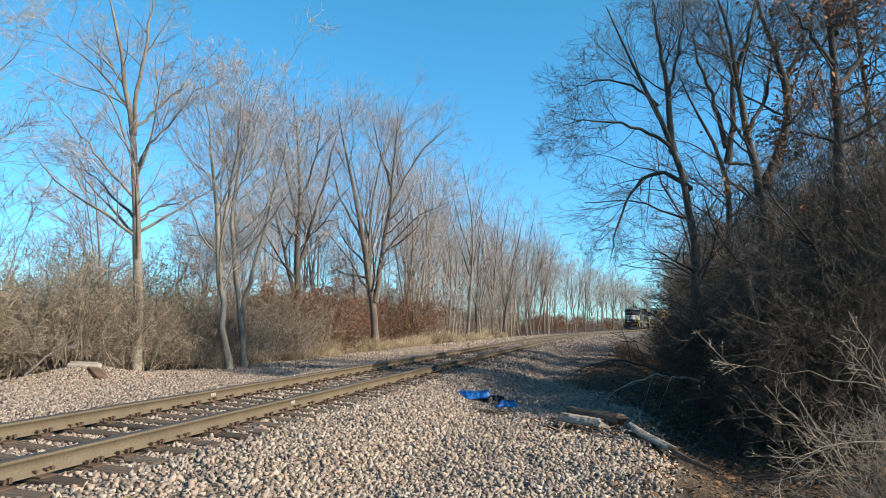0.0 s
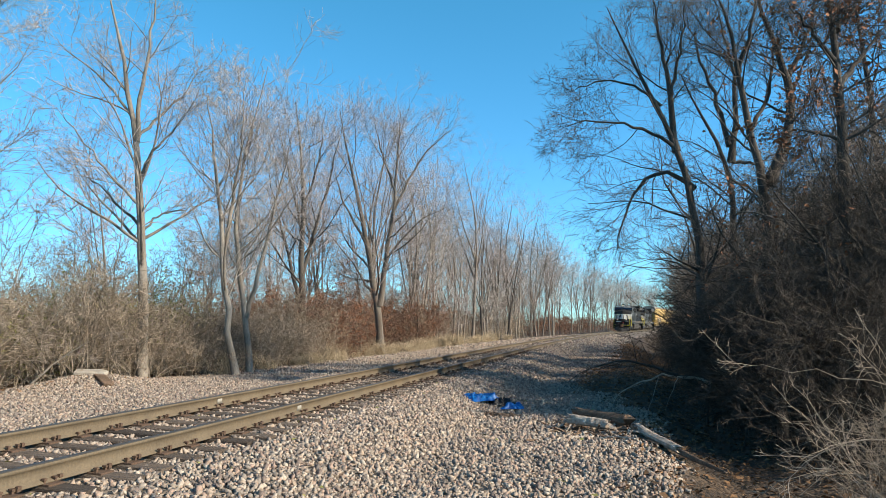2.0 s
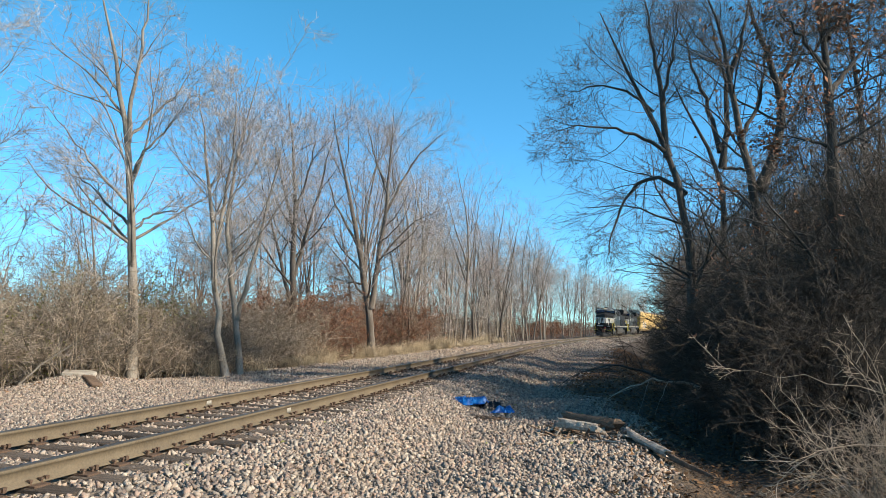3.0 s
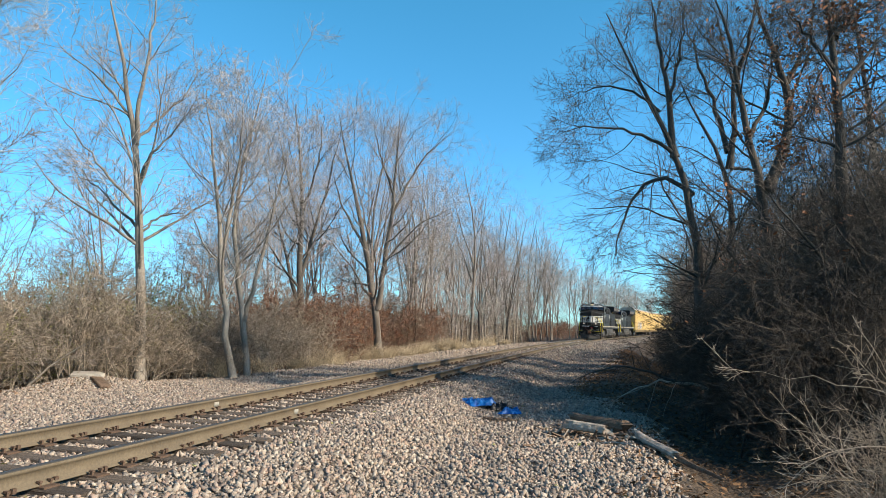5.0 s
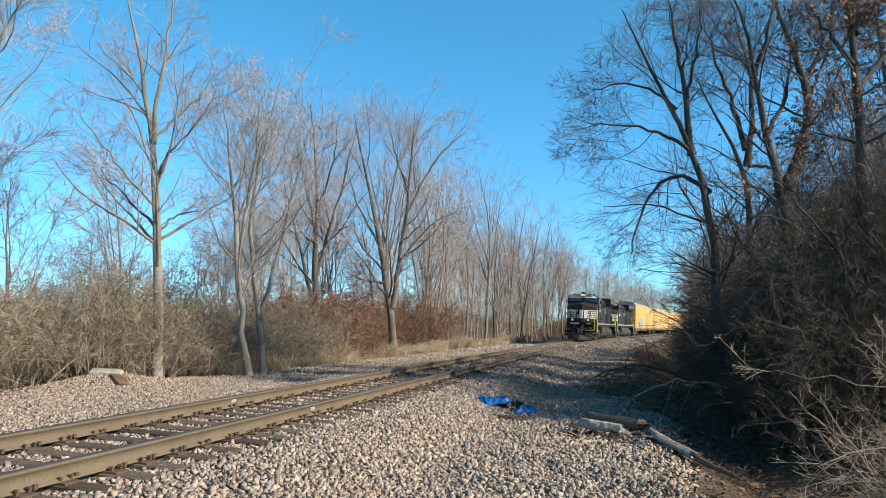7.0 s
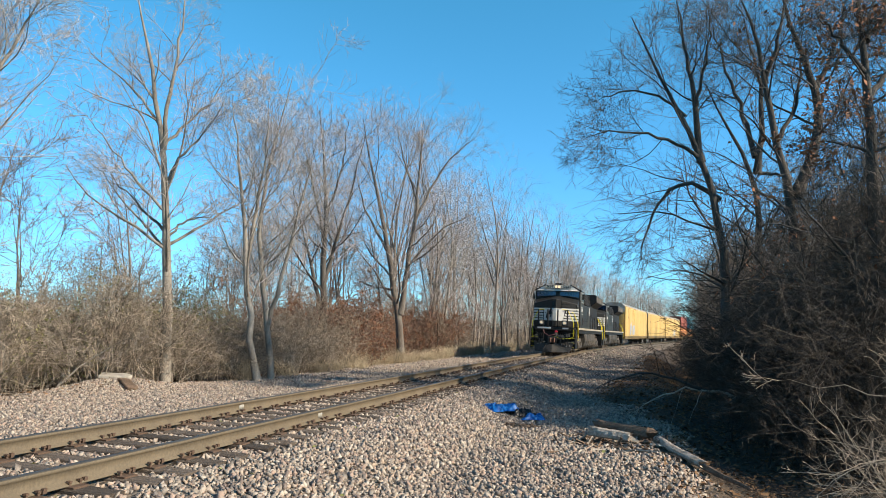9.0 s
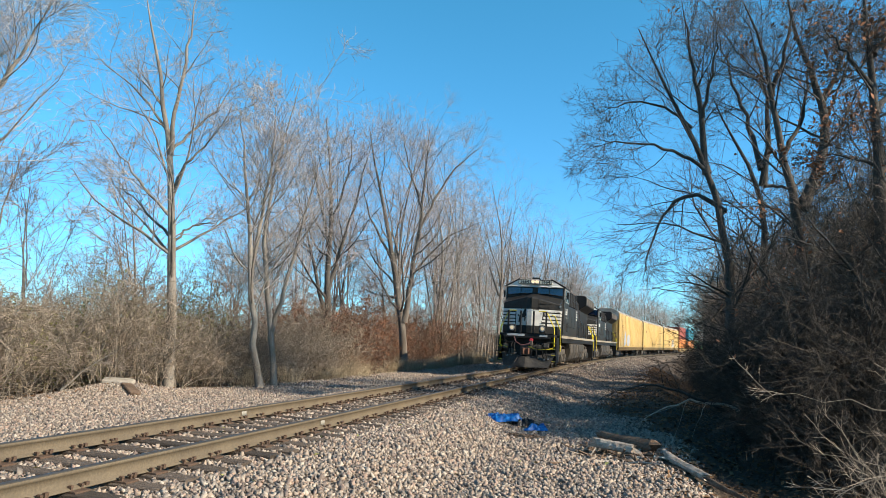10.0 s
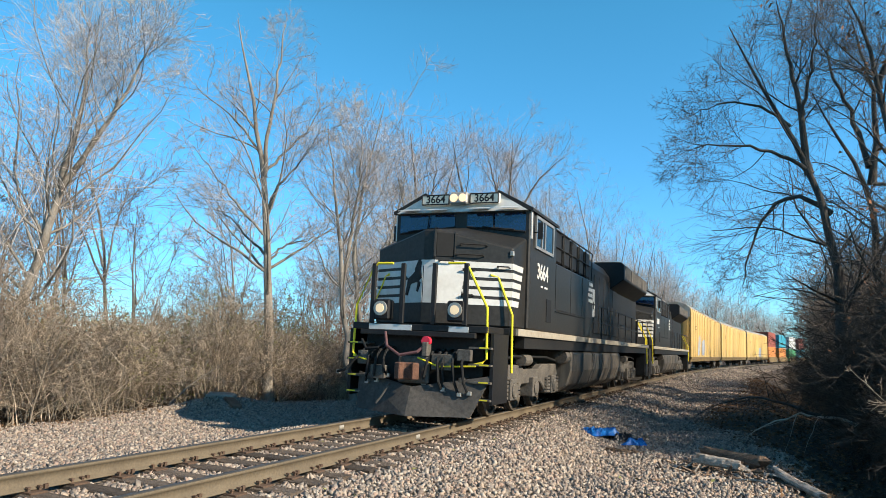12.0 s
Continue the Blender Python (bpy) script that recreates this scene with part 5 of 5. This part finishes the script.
        mu2 = Shape().tube([(-1.1, fy + sgn * 0.06, 1.40), (-0.95, fy + sgn * 0.16, 1.24), (-0.7, fy + sgn * 0.16, 1.26), (-0.6, fy + sgn * 0.06, 1.4)], 0.024, 8)
        part("cable", mu2, RUBBER, t)
        part("receptacle_cover", disc(Shape(), (0.24, fy + sgn * 0.09, 1.42), "y", 0.085, 0.1, 12), RED, t, "red receptacle cover")
        lever = Shape().tube([(1.2, fy + sgn * 0.1, 1.02), (0.5, fy + sgn * 0.12, 0.98), (0.1, fy + sgn * 0.14, 1.12)], 0.016, 6).tube([(-1.25, fy + sgn * 0.1, 1.1), (-0.9, fy + sgn * 0.12, 1.02)], 0.016, 6)
        part("uncoupling_lever", lever, YELLOW, t)
        chain = Shape().tube([(-0.30, fy + sgn * 0.4, 0.66), (-0.42, fy + sgn * 0.46, 0.42), (-0.5, fy + sgn * 0.5, 0.3)], 0.02, 6)
        part("chain", chain, TRUCK, t)
        for x0, x1, dy, z0, z1 in ((0.35, 0.75, 0.1, 0.92, 1.2), (-0.85, -0.55, 0.14, 0.7, 0.95), (0.2, 0.3, 0.2, 1.15, 1.4), (0.85, 1.1, 0.12, 1.1, 1.3), (-1.15, -0.95, 0.1, 0.95, 1.2)):
            part("hose_bracket", Shape().box(x0, x1, min(fy, fy + sgn * dy), max(fy, fy + sgn * dy), z0, z1), TRUCK, t, bevel=0.01)
        if not tail:
            tip, back = fy - 0.36, fy + 0.12
            plow = Shape().add([(-1.22, back, 0.80), (0, fy - 0.16, 0.60), (1.42, back, 0.86), (-1.12, back - 0.20, 0.14), (0, tip, 0.10), (1.12, back - 0.22, 0.14),
                                (-1.22, back + 0.04, 0.80), (0, fy - 0.11, 0.60), (1.42, back + 0.04, 0.86), (-1.12, back - 0.15, 0.14), (0, tip + 0.05, 0.10), (1.12, back - 0.17, 0.14)],
                               [(0, 3, 4, 1), (1, 4, 5, 2), (6, 7, 10, 9), (7, 8, 11, 10), (0, 1, 7, 6), (1, 2, 8, 7), (3, 9, 10, 4), (4, 10, 11, 5), (0, 6, 9, 3), (2, 5, 11, 8)])
            part("plow", plow, PLOWM, t, "scuffed dark steel snow plow")
            for side in (-1, 1):
                part("plow_bracket", Shape().box(side * 0.9 - 0.05, side * 0.9 + 0.05, fy, fy + 0.5, 0.3, 0.8), TRUCK, t)
        else:
            part("pilot", Shape().box(-1.4, 1.4, fy - 0.1, fy, 0.3, 0.8), PLOWM, t)
    return t


lead = locomotive("black diesel locomotive with white nose stripes and lit headlights", "3664")
TRAIN.append((lead, 0.0, 3.1, 15.95))
second = locomotive("trailing black diesel locomotive coupled behind the first", "")
TRAIN.append((second, 22.3, 3.1, 15.95))


def freight_truck(t, y):
    for k in (-0.89, 0.89):
        wheelset(t, y + k, 0.42)
    for side in (-1, 1):
        part("truck_frame", Shape().prism([(y - 1.15, 0.5), (y - 0.5, 0.28), (y + 0.5, 0.28), (y + 1.15, 0.5), (y + 1.1, 0.66), (y + 0.4, 0.78), (y - 0.4, 0.78), (y - 1.1, 0.66)], "x", side * 1.0 - 0.08, side * 1.0 + 0.08), TRUCK, t, bevel=0.02)


def autorack(first):
    L = 27.6
    t = thing("autorack", "tall weathered ochre-yellow autorack wagon" + (" with blue graffiti" if first else ""), "freight wagon", "train vehicles")
    part("underframe", Shape().box(-1.46, 1.46, 0.1, L - 0.1, 0.88, 1.10).box(-0.4, 0.4, -0.5, L + 0.5, 0.72, 0.92), AUTO_FRAME, t, "dark dusty underframe")
    n = 19
    w = (L - 0.4) / n
    for side in (-1, 1):
        sm = Shape().prism([(side * 1.44, 1.10), (side * 1.47, 1.10), (side * 1.47, 4.72), (side * 1.40, 4.95), (side * 1.37, 4.94), (side * 1.44, 4.70)], "y", 0.03, w - 0.03).mesh("side_panel", AUTO_Y)
        pm = Shape().prism([(side * 1.44, 1.08), (side * 1.492, 1.08), (side * 1.492, 4.74), (side * 1.415, 4.99), (side * 1.36, 5.0), (side * 1.44, 4.70)], "y", -0.05, 0.05).mesh("post", AUTO_Y)
        for k in range(n):
            part("side_panel", sm, None, t, m=pose(0, 0.2 + k * w, 0))
        for k in range(n + 1):
            part("post", pm, None, t, m=pose(0, 0.2 + k * w, 0))
        part("side_rail", Shape().box(side * 1.5 - 0.03, side * 1.5 + 0.03, 0.1, L - 0.1, 1.08, 1.24), AUTO_FRAME, t)
    roof = [(-1.42, 4.95), (-1.1, 5.24), (-0.5, 5.40), (0.5, 5.40), (1.1, 5.24), (1.42, 4.95)]
    part("roof", Shape().prism(roof, "y", 0.15, L - 0.15), AUTO_ROOF, t, "grey galvanised roof")
    for k in range(14):
        y = 1.0 + k * 1.97
        part("roof_rib", Shape().prism([(x * 1.004, z + 0.02) for x, z in roof], "y", y, y + 0.09), AUTO_ROOF, t)
    for y, s in ((0.16, -1), (L - 0.16, 1)):
        part("end_door", Shape().box(-1.36, 1.36, y - 0.04, y + 0.04, 1.1, 4.25), AUTO_Y, t, "ochre end doors")
        part("end_hood", Shape().prism([(-1.38, 4.25), (1.38, 4.25), (1.42, 4.93), (1.1, 5.20), (0.5, 5.36), (-0.5, 5.36), (-1.1, 5.20), (-1.42, 4.93)], "y", y - 0.06, y + 0.06), AUTO_ROOF, t, "grey upper end sheet")
        lad = Shape()
        for k in range(8):
            lad.tube([(1.2, y + s * 0.1, 1.3 + k * 0.35), (1.44, y + s * 0.1, 1.3 + k * 0.35)], 0.014, 5)
        part("ladder", lad.tube([(1.2, y + s * 0.1, 1.2), (1.2, y + s * 0.1, 4.0)], 0.018, 5), AUTO_Y, t)
    if first:
        for y0, pts in ((5.0, [(0, 0), (0.5, 1.5), (1.2, 1.75), (1.5, 1.1), (1.2, 0.2), (0.8, 0.05)]), (8.0, [(0, 0.1), (0.2, 1.2), (1.9, 1.45), (2.3, 0.5), (1.6, 0.0)])):
            part("graffiti", Shape().prism([(y0 + a * 1.3, 1.35 + b) for a, b in pts], "x", 1.476, 1.482), GRAFFITI, t, "blue-grey sprayed lettering shape")
    elif first is None:
        part("graffiti", Shape().prism([(14.0, 1.35), (14.6, 2.7), (17.2, 2.8), (18.0, 1.4)], "x", 1.476, 1.482), GRAFFITI, t, "blue-grey sprayed lettering shape")
    part("stencil", Shape().box(1.524, 1.530, 2.8, 3.6, 3.62, 3.68).box(1.524, 1.530, 2.8, 3.6, 3.40, 3.46).box(1.524, 1.530, 2.8, 2.88, 3.40, 3.68), RUST, t)
    freight_truck(t, 2.6)
    freight_truck(t, L - 2.6)
    return t


for i in range(3):
    TRAIN.append((autorack((True, False, None)[i]), 44.7 + 28.7 * i, 2.6, 25.0))


def container(label, mat, y0, z0):
    c = thing("container", label, "shipping container", "containers on the train")
    L, h, w = 12.2, 2.75, 1.22
    body = Shape()
    n = 44
    for side in (-1, 1):
        v, f = [], []
        for k in range(n + 1):
            x = side * (w - (0.035 if k % 4 in (1, 2) else 0.0))
            v += [(x, k * L / n, 0.12), (x, k * L / n, h - 0.1)]
        f = [(2 * k, 2 * k + 2, 2 * k + 3, 2 * k + 1) for k in range(n)]
        body.add(v, f)
    part("shell", body.box(-w + 0.05, w - 0.05, 0.05, L - 0.05, 0.1, h - 0.06), mat, c)
    for x in (-w + 0.04, w - 0.04):
        for y in (0.05, L - 0.05):
            part("corner_post", Shape().box(x - 0.06, x + 0.06, y - 0.06, y + 0.06, 0, h), mat, c)
        part("top_rail", Shape().box(x - 0.05, x + 0.05, 0, L, h - 0.1, h), mat, c)
        part("bottom_rail", Shape().box(x - 0.05, x + 0.05, 0, L, 0, 0.14), mat, c)
    c["lift"] = z0
    return c


def well_car(label):
    t = thing("well_wagon", label, "freight wagon", "train vehicles")
    L = 17.4
    for side in (-1, 1):
        part("side_beam", Shape().prism([(0.6, 1.0), (2.4, 1.05), (2.8, 1.3), (L - 2.8, 1.3), (L - 2.4, 1.05), (L - 0.6, 1.0), (L - 2.4, 0.62), (L - 3.2, 0.36), (3.2, 0.36), (2.4, 0.62)], "x", side * 1.36 - 0.07, side * 1.36 + 0.07), AUTO_FRAME, t, "yellow-brown well side beam", bevel=0.01)
    part("end_deck", Shape().box(-1.3, 1.3, -0.3, 2.2, 0.86, 1.0), AUTO_FRAME, t)
    part("end_deck", Shape().box(-1.3, 1.3, L - 2.2, L + 0.3, 0.86, 1.0), AUTO_FRAME, t)
    part("well_floor", Shape().box(-1.3, 1.3, 2.5, L - 2.5, 0.34, 0.42), AUTO_FRAME, t)
    freight_truck(t, 1.1)
    freight_truck(t, L - 1.1)
    return t


LOADS = [("red-brown", BOX_RED, "orange", BOX_ORANGE), ("teal blue", BOX_TEAL, "orange", BOX_ORANGE), ("pale grey", BOX_GREY, "green", BOX_GREEN), ("red-brown", BOX_RED, "teal blue", BOX_TEAL)]
for i, (up_name, up_mat, low_name, low_mat) in enumerate(LOADS):
    y = 131.0 + i * 18.2
    TRAIN.append((well_car("low well wagon carrying two stacked containers"), y, 1.1, 16.3))
    for nm, mat, z in ((low_name, low_mat, 0.43), (up_name, up_mat, 3.19)):
        TRAIN.append((container(nm + " corrugated steel container riding in a well wagon", mat, 2.6, z), y, 1.1, 16.3))


# ---- loose things by the line ----
TARP = material("blue_tarpaulin", (0.006, 0.15, 0.46), 0.5, 0, 0.25, 6, 40, 0.1, second=(0.004, 0.075, 0.30))
BAG = material("black_plastic_sheet", (0.012, 0.012, 0.014), 0.4, 0, 0.2, 6, 40, 0.1)
DEADWOOD = material("bleached_dead_wood", (0.50, 0.42, 0.34), 0.9, 0, 0.3, 3, 30, 0.6, second=(0.30, 0.23, 0.17), stretch=(4, 4, 4))
ROTWOOD = material("split_brown_wood", (0.182, 0.119, 0.077), 0.95, 0, 0.4, 4, 30, 0.8, second=(0.098, 0.063, 0.042))
CONCRETE = material("broken_concrete", (0.40, 0.36, 0.30), 0.95, 0, 0.25, 4, 50, 0.5)


def crumpled(name, w, d, h, seed, mat):
    """A heaped, folded sheet."""
    n = 30
    u, v = np.meshgrid(np.linspace(-1, 1, n), np.linspace(-1, 1, n), indexing="ij")
    r = np.random.default_rng(seed)
    x, y = u * w / 2, v * d / 2
    edge = 1 - np.maximum(np.abs(u), np.abs(v))
    z = np.zeros_like(u)
    for k in range(12):
        a, f, p = r.uniform(0, 6.28), r.uniform(2.0, 10), r.uniform(0, 6.28)
        z += (1 - np.abs(np.sin((u * math.cos(a) + v * math.sin(a)) * f + p))) ** 2 * r.uniform(0.3, 1) / f ** 0.5
    z = h * (z / z.max()) * np.clip(edge * 2.4, 0.0, 1) ** 0.7 + 0.012
    out = 1 + 0.22 * np.sin(np.arctan2(v, u) * 3 + seed) + 0.12 * np.sin(np.arctan2(v, u) * 7 + seed * 2)
    x = x * out + r.normal(0, 0.006, x.shape)
    y = y * out + r.normal(0, 0.006, y.shape)
    ids = np.arange(n * n).reshape(n, n)
    f = np.stack([ids[:-1, :-1], ids[1:, :-1], ids[1:, 1:], ids[:-1, 1:]], -1).reshape(-1, 4)
    return mesh_np(name, np.stack([x, y, z], -1).reshape(-1, 3), f, mat)


def at_ground(s, o, dz=0.0):
    return track_at(s, o, float(ground_z(s, o)) + dz)


p = at_ground(8.55, 2.66, 0.02)
tarp = tagged(new("tarpaulin", crumpled("tarpaulin", 0.72, 0.55, 0.24, 1, TARP)), "crumpled bright blue tarpaulin on the gravel", "tarpaulin")
tarp.matrix_basis = pose(p.x, p.y, p.z, 0, 0, 12)
p = at_ground(8.45, 3.42, 0.02)
tarp = tagged(new("tarpaulin", crumpled("tarpaulin", 0.40, 0.42, 0.17, 2, TARP)), "small crumpled piece of blue tarpaulin", "tarpaulin")
tarp.matrix_basis = pose(p.x, p.y, p.z, 0, 0, -20)
p = at_ground(8.75, 3.06, 0.02)
bag = tagged(new("plastic_sheet", crumpled("plastic_sheet", 0.5, 0.4, 0.2, 4, BAG)), "crumpled black plastic sheet between blue tarpaulin pieces", "plastic sheet")
bag.matrix_basis = pose(p.x, p.y, p.z, 0, 0, 30)
p = at_ground(7.0, 3.35, 0.01)
scrap = tagged(new("wood_scrap", crumpled("wood_scrap", 0.9, 0.22, 0.1, 5, ROTWOOD)), "flat strip of dark rotten wood on the gravel", "wood scrap")
scrap.matrix_basis = pose(p.x, p.y, p.z, 0, 0, -28)


def log(label, a, b, r0, r1, mat, seed, bend=0.05, n=16, sides=12):
    """A fallen trunk from a to b, uneven along its length, with a ragged end."""
    a, b = Vector(a), Vector(b)
    r = np.random.default_rng(seed)
    t = thing("log", label, "log", m=pose(*a))
    d = b - a
    side = d.cross(Vector((0, 0, 1))).normalized()
    v, f = [], []
    for i in range(n):
        u = i / (n - 1)
        c = d * u + side * bend * math.sin(u * 5) * d.length * 0.3
        ax = d.normalized()
        up = side.cross(ax)
        for k in range(sides):
            w = 2 * math.pi * k / sides
            rr = (r0 * (1 - u) + r1 * u) * (1 + r.normal(0, 0.05) + 0.1 * math.sin(3 * w + seed))
            jag = ax * (r.uniform(-0.22, 0.12) if i in (0, n - 1) else 0)
            v.append(c + (side * math.cos(w) + up * math.sin(w)) * rr + jag)
    for i in range(n - 1):
        for k in range(sides):
            f.append((i * sides + k, i * sides + (k + 1) % sides, (i + 1) * sides + (k + 1) % sides, (i + 1) * sides + k))
    f += [tuple(range(sides - 1, -1, -1)), tuple(range((n - 1) * sides, n * sides))]
    part("trunk", Shape().add(v, f), mat, t)
    return t


log("bleached fallen trunk lying at the gravel's edge", (3.07, 11.7, -0.56), (3.26, 10.3, -0.68), 0.066, 0.058, DEADWOOD, 1)
log("dark rotten end of a fallen trunk in leaf litter", (3.28, 10.2, -0.69), (3.46, 9.2, -0.76), 0.045, 0.02, ROTWOOD, 4)
log("split brown fallen trunk with a broken end", (2.36, 13.1, -0.45), (3.0, 12.1, -0.52), 0.07, 0.12, ROTWOOD, 2)
log("broken pale log on the gravel", (2.12, 12.2, -0.47), (2.6, 11.75, -0.50), 0.085, 0.07, DEADWOOD, 3)


def chips(n, s0, s1, o0, o1, seed):
    """Splinters and crumbs of rotten wood."""
    r = np.random.default_rng(seed)
    sh = Shape()
    for _ in range(n):
        p = at_ground(r.normal(s0, s1), r.normal(o0, o1), 0.03)
        d = Vector((r.normal(), r.normal(), r.normal(0, 0.25))).normalized() * r.uniform(0.05, 0.22)
        sh.tube([p - d, p + d], [r.uniform(0.006, 0.03), r.uniform(0.004, 0.02)], 4)
    return sh


for mat, n, sd in ((ROTWOOD, 120, 1), (DEADWOOD, 40, 2)):
    tagged(new("wood_debris", chips(n, 5.6, 0.5, 5.2, 0.45, sd).mesh("wood_debris", mat)), "splinters and crumbs of rotten wood round the logs", "wood debris", kind="stuff")


def branch(label, pts, rad, seed, mat, twig, n1=9, up=0.03):
    a = Vector(pts[0])
    t = thing("branch", label, "branch", m=pose(*a))
    trunk, limbs, twigs, ends = grow("branch", [[tuple(Vector(p) - a) for p in pts]], [rad], seed, mat, twig, low=0.25, l1=(n1, 0.4, 0.15, 45), l2=(4, 0.45), l3=(3, 0.5), l4=(0, 0), up=up, rmin=0.0028, n0=12, ns=(6, 4, 2, 2))
    for nm, me in (("stem", trunk), ("side_branch", limbs), ("twig", twigs)):
        tagged(part(nm, me, None, t), kind="stuff")
    return t


branch("bare dark branch lying out over the bank", [(6.9, 19.5, -0.6), (5.4, 19.2, 0.05), (4.6, 19.0, 0.28), (3.6, 18.8, 0.0), (3.1, 18.7, -0.35)], 0.05, 5, BARK_DARK, TWIG_DARK, 12)
branch("pale fallen limb resting in the brush", [(5.3, 14.6, -0.10), (4.6, 14.5, 0.12), (3.9, 14.4, 0.02), (3.1, 14.2, -0.42)], 0.03, 6, DEADWOOD, TWIG_DARK, 5)
branch("long pale arching twig in front of the brush", [(6.0, 8.0, -0.2), (5.0, 8.3, 0.45), (4.0, 8.6, 0.62), (3.3, 8.9, 0.60)], 0.009, 7, BRUSH_PALE, BRUSH_PALE, 5)
branch("long pale arching twig in front of the brush", [(4.9, 6.4, -0.7), (4.2, 6.6, 0.02), (3.6, 6.8, 0.05), (3.0, 7.0, -0.55)], 0.009, 8, BRUSH_PALE, BRUSH_PALE, 6)
branch("dead pale pole leaning in the brush", [(-11.6, 21.0, 0.3), (-10.6, 21.2, 1.4), (-9.4, 21.4, 2.4), (-9.0, 21.4, 2.65)], 0.075, 10, BARK_PALE, TWIG, 4)
branch("dead pale pole leaning in the brush", [(-10.6, 18.2, -0.2), (-9.8, 18.4, 0.6), (-8.6, 18.6, 1.2)], 0.03, 11, BARK_PALE, TWIG, 5)


def slab(label, s, o, size, tilt, turn, mat):
    sh = Shape().prism([(-size[0] / 2, -size[1] / 2), (size[0] * 0.42, -size[1] / 2), (size[0] / 2, size[1] * 0.1), (size[0] * 0.3, size[1] / 2), (-size[0] * 0.45, size[1] * 0.4)], "z", 0, size[2])
    p = at_ground(s, o, 0.02)
    ob = tagged(new("slab", sh.mesh("slab", mat, 0.02)), label, "slab")
    ob.matrix_basis = pose(p.x, p.y, p.z, tilt[0], tilt[1], turn)


slab("broken pale concrete slab on top of the gravel heap", 9.9, -8.4, (0.85, 0.5, 0.10), (8, 4), 20, CONCRETE)
slab("weathered timber slab sliding off the gravel heap", 9.2, -7.4, (1.2, 0.3, 0.09), (-4, 10), -52, ROTWOOD)


# dry grass tufts along the brush
def tuft_mesh(seed, n, h, w):
    r = np.random.default_rng(seed)
    b = np.concatenate([r.normal(0, w * 0.4, (n, 2)), np.full((n, 1), -0.03)], 1)
    lean = r.normal(0, 0.45, (n, 2))
    hh = h * r.uniform(0.5, 1.1, n)
    mid = b + np.stack([lean[:, 0] * hh * 0.4, lean[:, 1] * hh * 0.4, hh * 0.6], 1)
    top = b + np.stack([lean[:, 0] * hh * 1.1, lean[:, 1] * hh * 1.1, hh * 0.95], 1)
    v, f = tubes_np(np.stack([b, mid, top], 1), np.tile(np.array([0.006, 0.005, 0.002]), (n, 1)), 3)
    return mesh_np("tuft", v, f, DRY_GRASS)


TUFTS = [tuft_mesh(200 + i, 170, h, 0.5) for i, h in enumerate((0.7, 0.95, 0.55))]
r = np.random.default_rng(8)
for i in range(40):
    s = 17 + i * 1.4 + r.normal(0, 0.8)
    o = -6.9 - abs(r.normal(0, 0.7)) - 0.6 * float(smooth_step(30, 60, s))
    p = at_ground(s, o)
    g = tagged(new("grass_tuft", TUFTS[int(r.integers(3))]), "tuft of straw-coloured dry grass beside the gravel", "grass", "dry grass tufts")
    k = r.uniform(0.7, 1.4)
    g.matrix_basis = pose(p.x, p.y, p.z, 0, 0, r.uniform(0, 360)) @ Matrix.Diagonal((k, k, k, 1))


# fallen leaves and dead twigs on the ground
def leaves_on_ground(name, n, s0, s1, o0, o1, size, mat, seed, keep=None):
    r = np.random.default_rng(seed)
    s, o = r.uniform(s0, s1, n), r.uniform(o0, o1, n)
    if keep is not None:
        k = keep(s, o, r)
        s, o = s[k], o[k]
    c = tracks_at(s, o, ground_z(s, o) + 0.025)
    n = len(s)
    a = r.normal(0, 1, (n, 3)) * (1, 1, 0.35)
    a /= np.linalg.norm(a, axis=1, keepdims=True)
    b = np.cross(a, r.normal(0, 0.4, (n, 3)) + (0, 0, 1))
    b /= np.linalg.norm(b, axis=1, keepdims=True)
    k = size * r.uniform(0.6, 1.4, (n, 1))
    v = np.stack([c - a * k, c + b * k * 0.5 + (0, 0, 0.01), c + a * k, c - b * k * 0.5 + (0, 0, 0.012)], 1)
    return mesh_np(name, v.reshape(-1, 3), np.arange(n * 4).reshape(-1, 4), mat)


# bank leaves follow the soil edge that was drawn in for shade
tagged(new("leaf_litter", leaves_on_ground("leaf_litter", 26000, -3, 62, 4.2, 11, 0.05, LITTER, 1, lambda s, o, r: r.uniform(0, 1, len(s)) < smooth_step(5.3, 6.5, o + 1.7 * smooth_step(8, 15, s) - 0.8 * smooth_step(20, 30, s)))), "brown fallen leaves on the bank under the brush", "leaf litter", kind="stuff")
tagged(new("leaf_litter", leaves_on_ground("leaf_litter", 5000, -4, 40, -13, -7.6, 0.045, LITTER, 2)), "brown fallen leaves along the brush", "leaf litter", kind="stuff")
tagged(new("leaf_litter", leaves_on_ground("leaf_litter", 130, -3, 12, -1.5, 6, 0.04, GREEN_LEAF, 3)), "a few yellow leaves blown onto the gravel", "leaf litter", kind="stuff")


def motions():
    spin_t = [k / 15.0 for k in range(181)]
    for t, y0, a, b in TRAIN:
        lift = pose(0, 2.6, t["lift"]) if "lift" in t else Matrix()
        walk(t, [(k * 0.5, on_track(train_s(k * 0.5) + y0, a, b) @ lift) for k in range(25)])
    for w, y, r in SPIN:
        walk(w, [(t, pose(0, y, r, math.degrees((145.26 - train_s(t)) / r) % 360.0)) for t in spin_t])


motions()
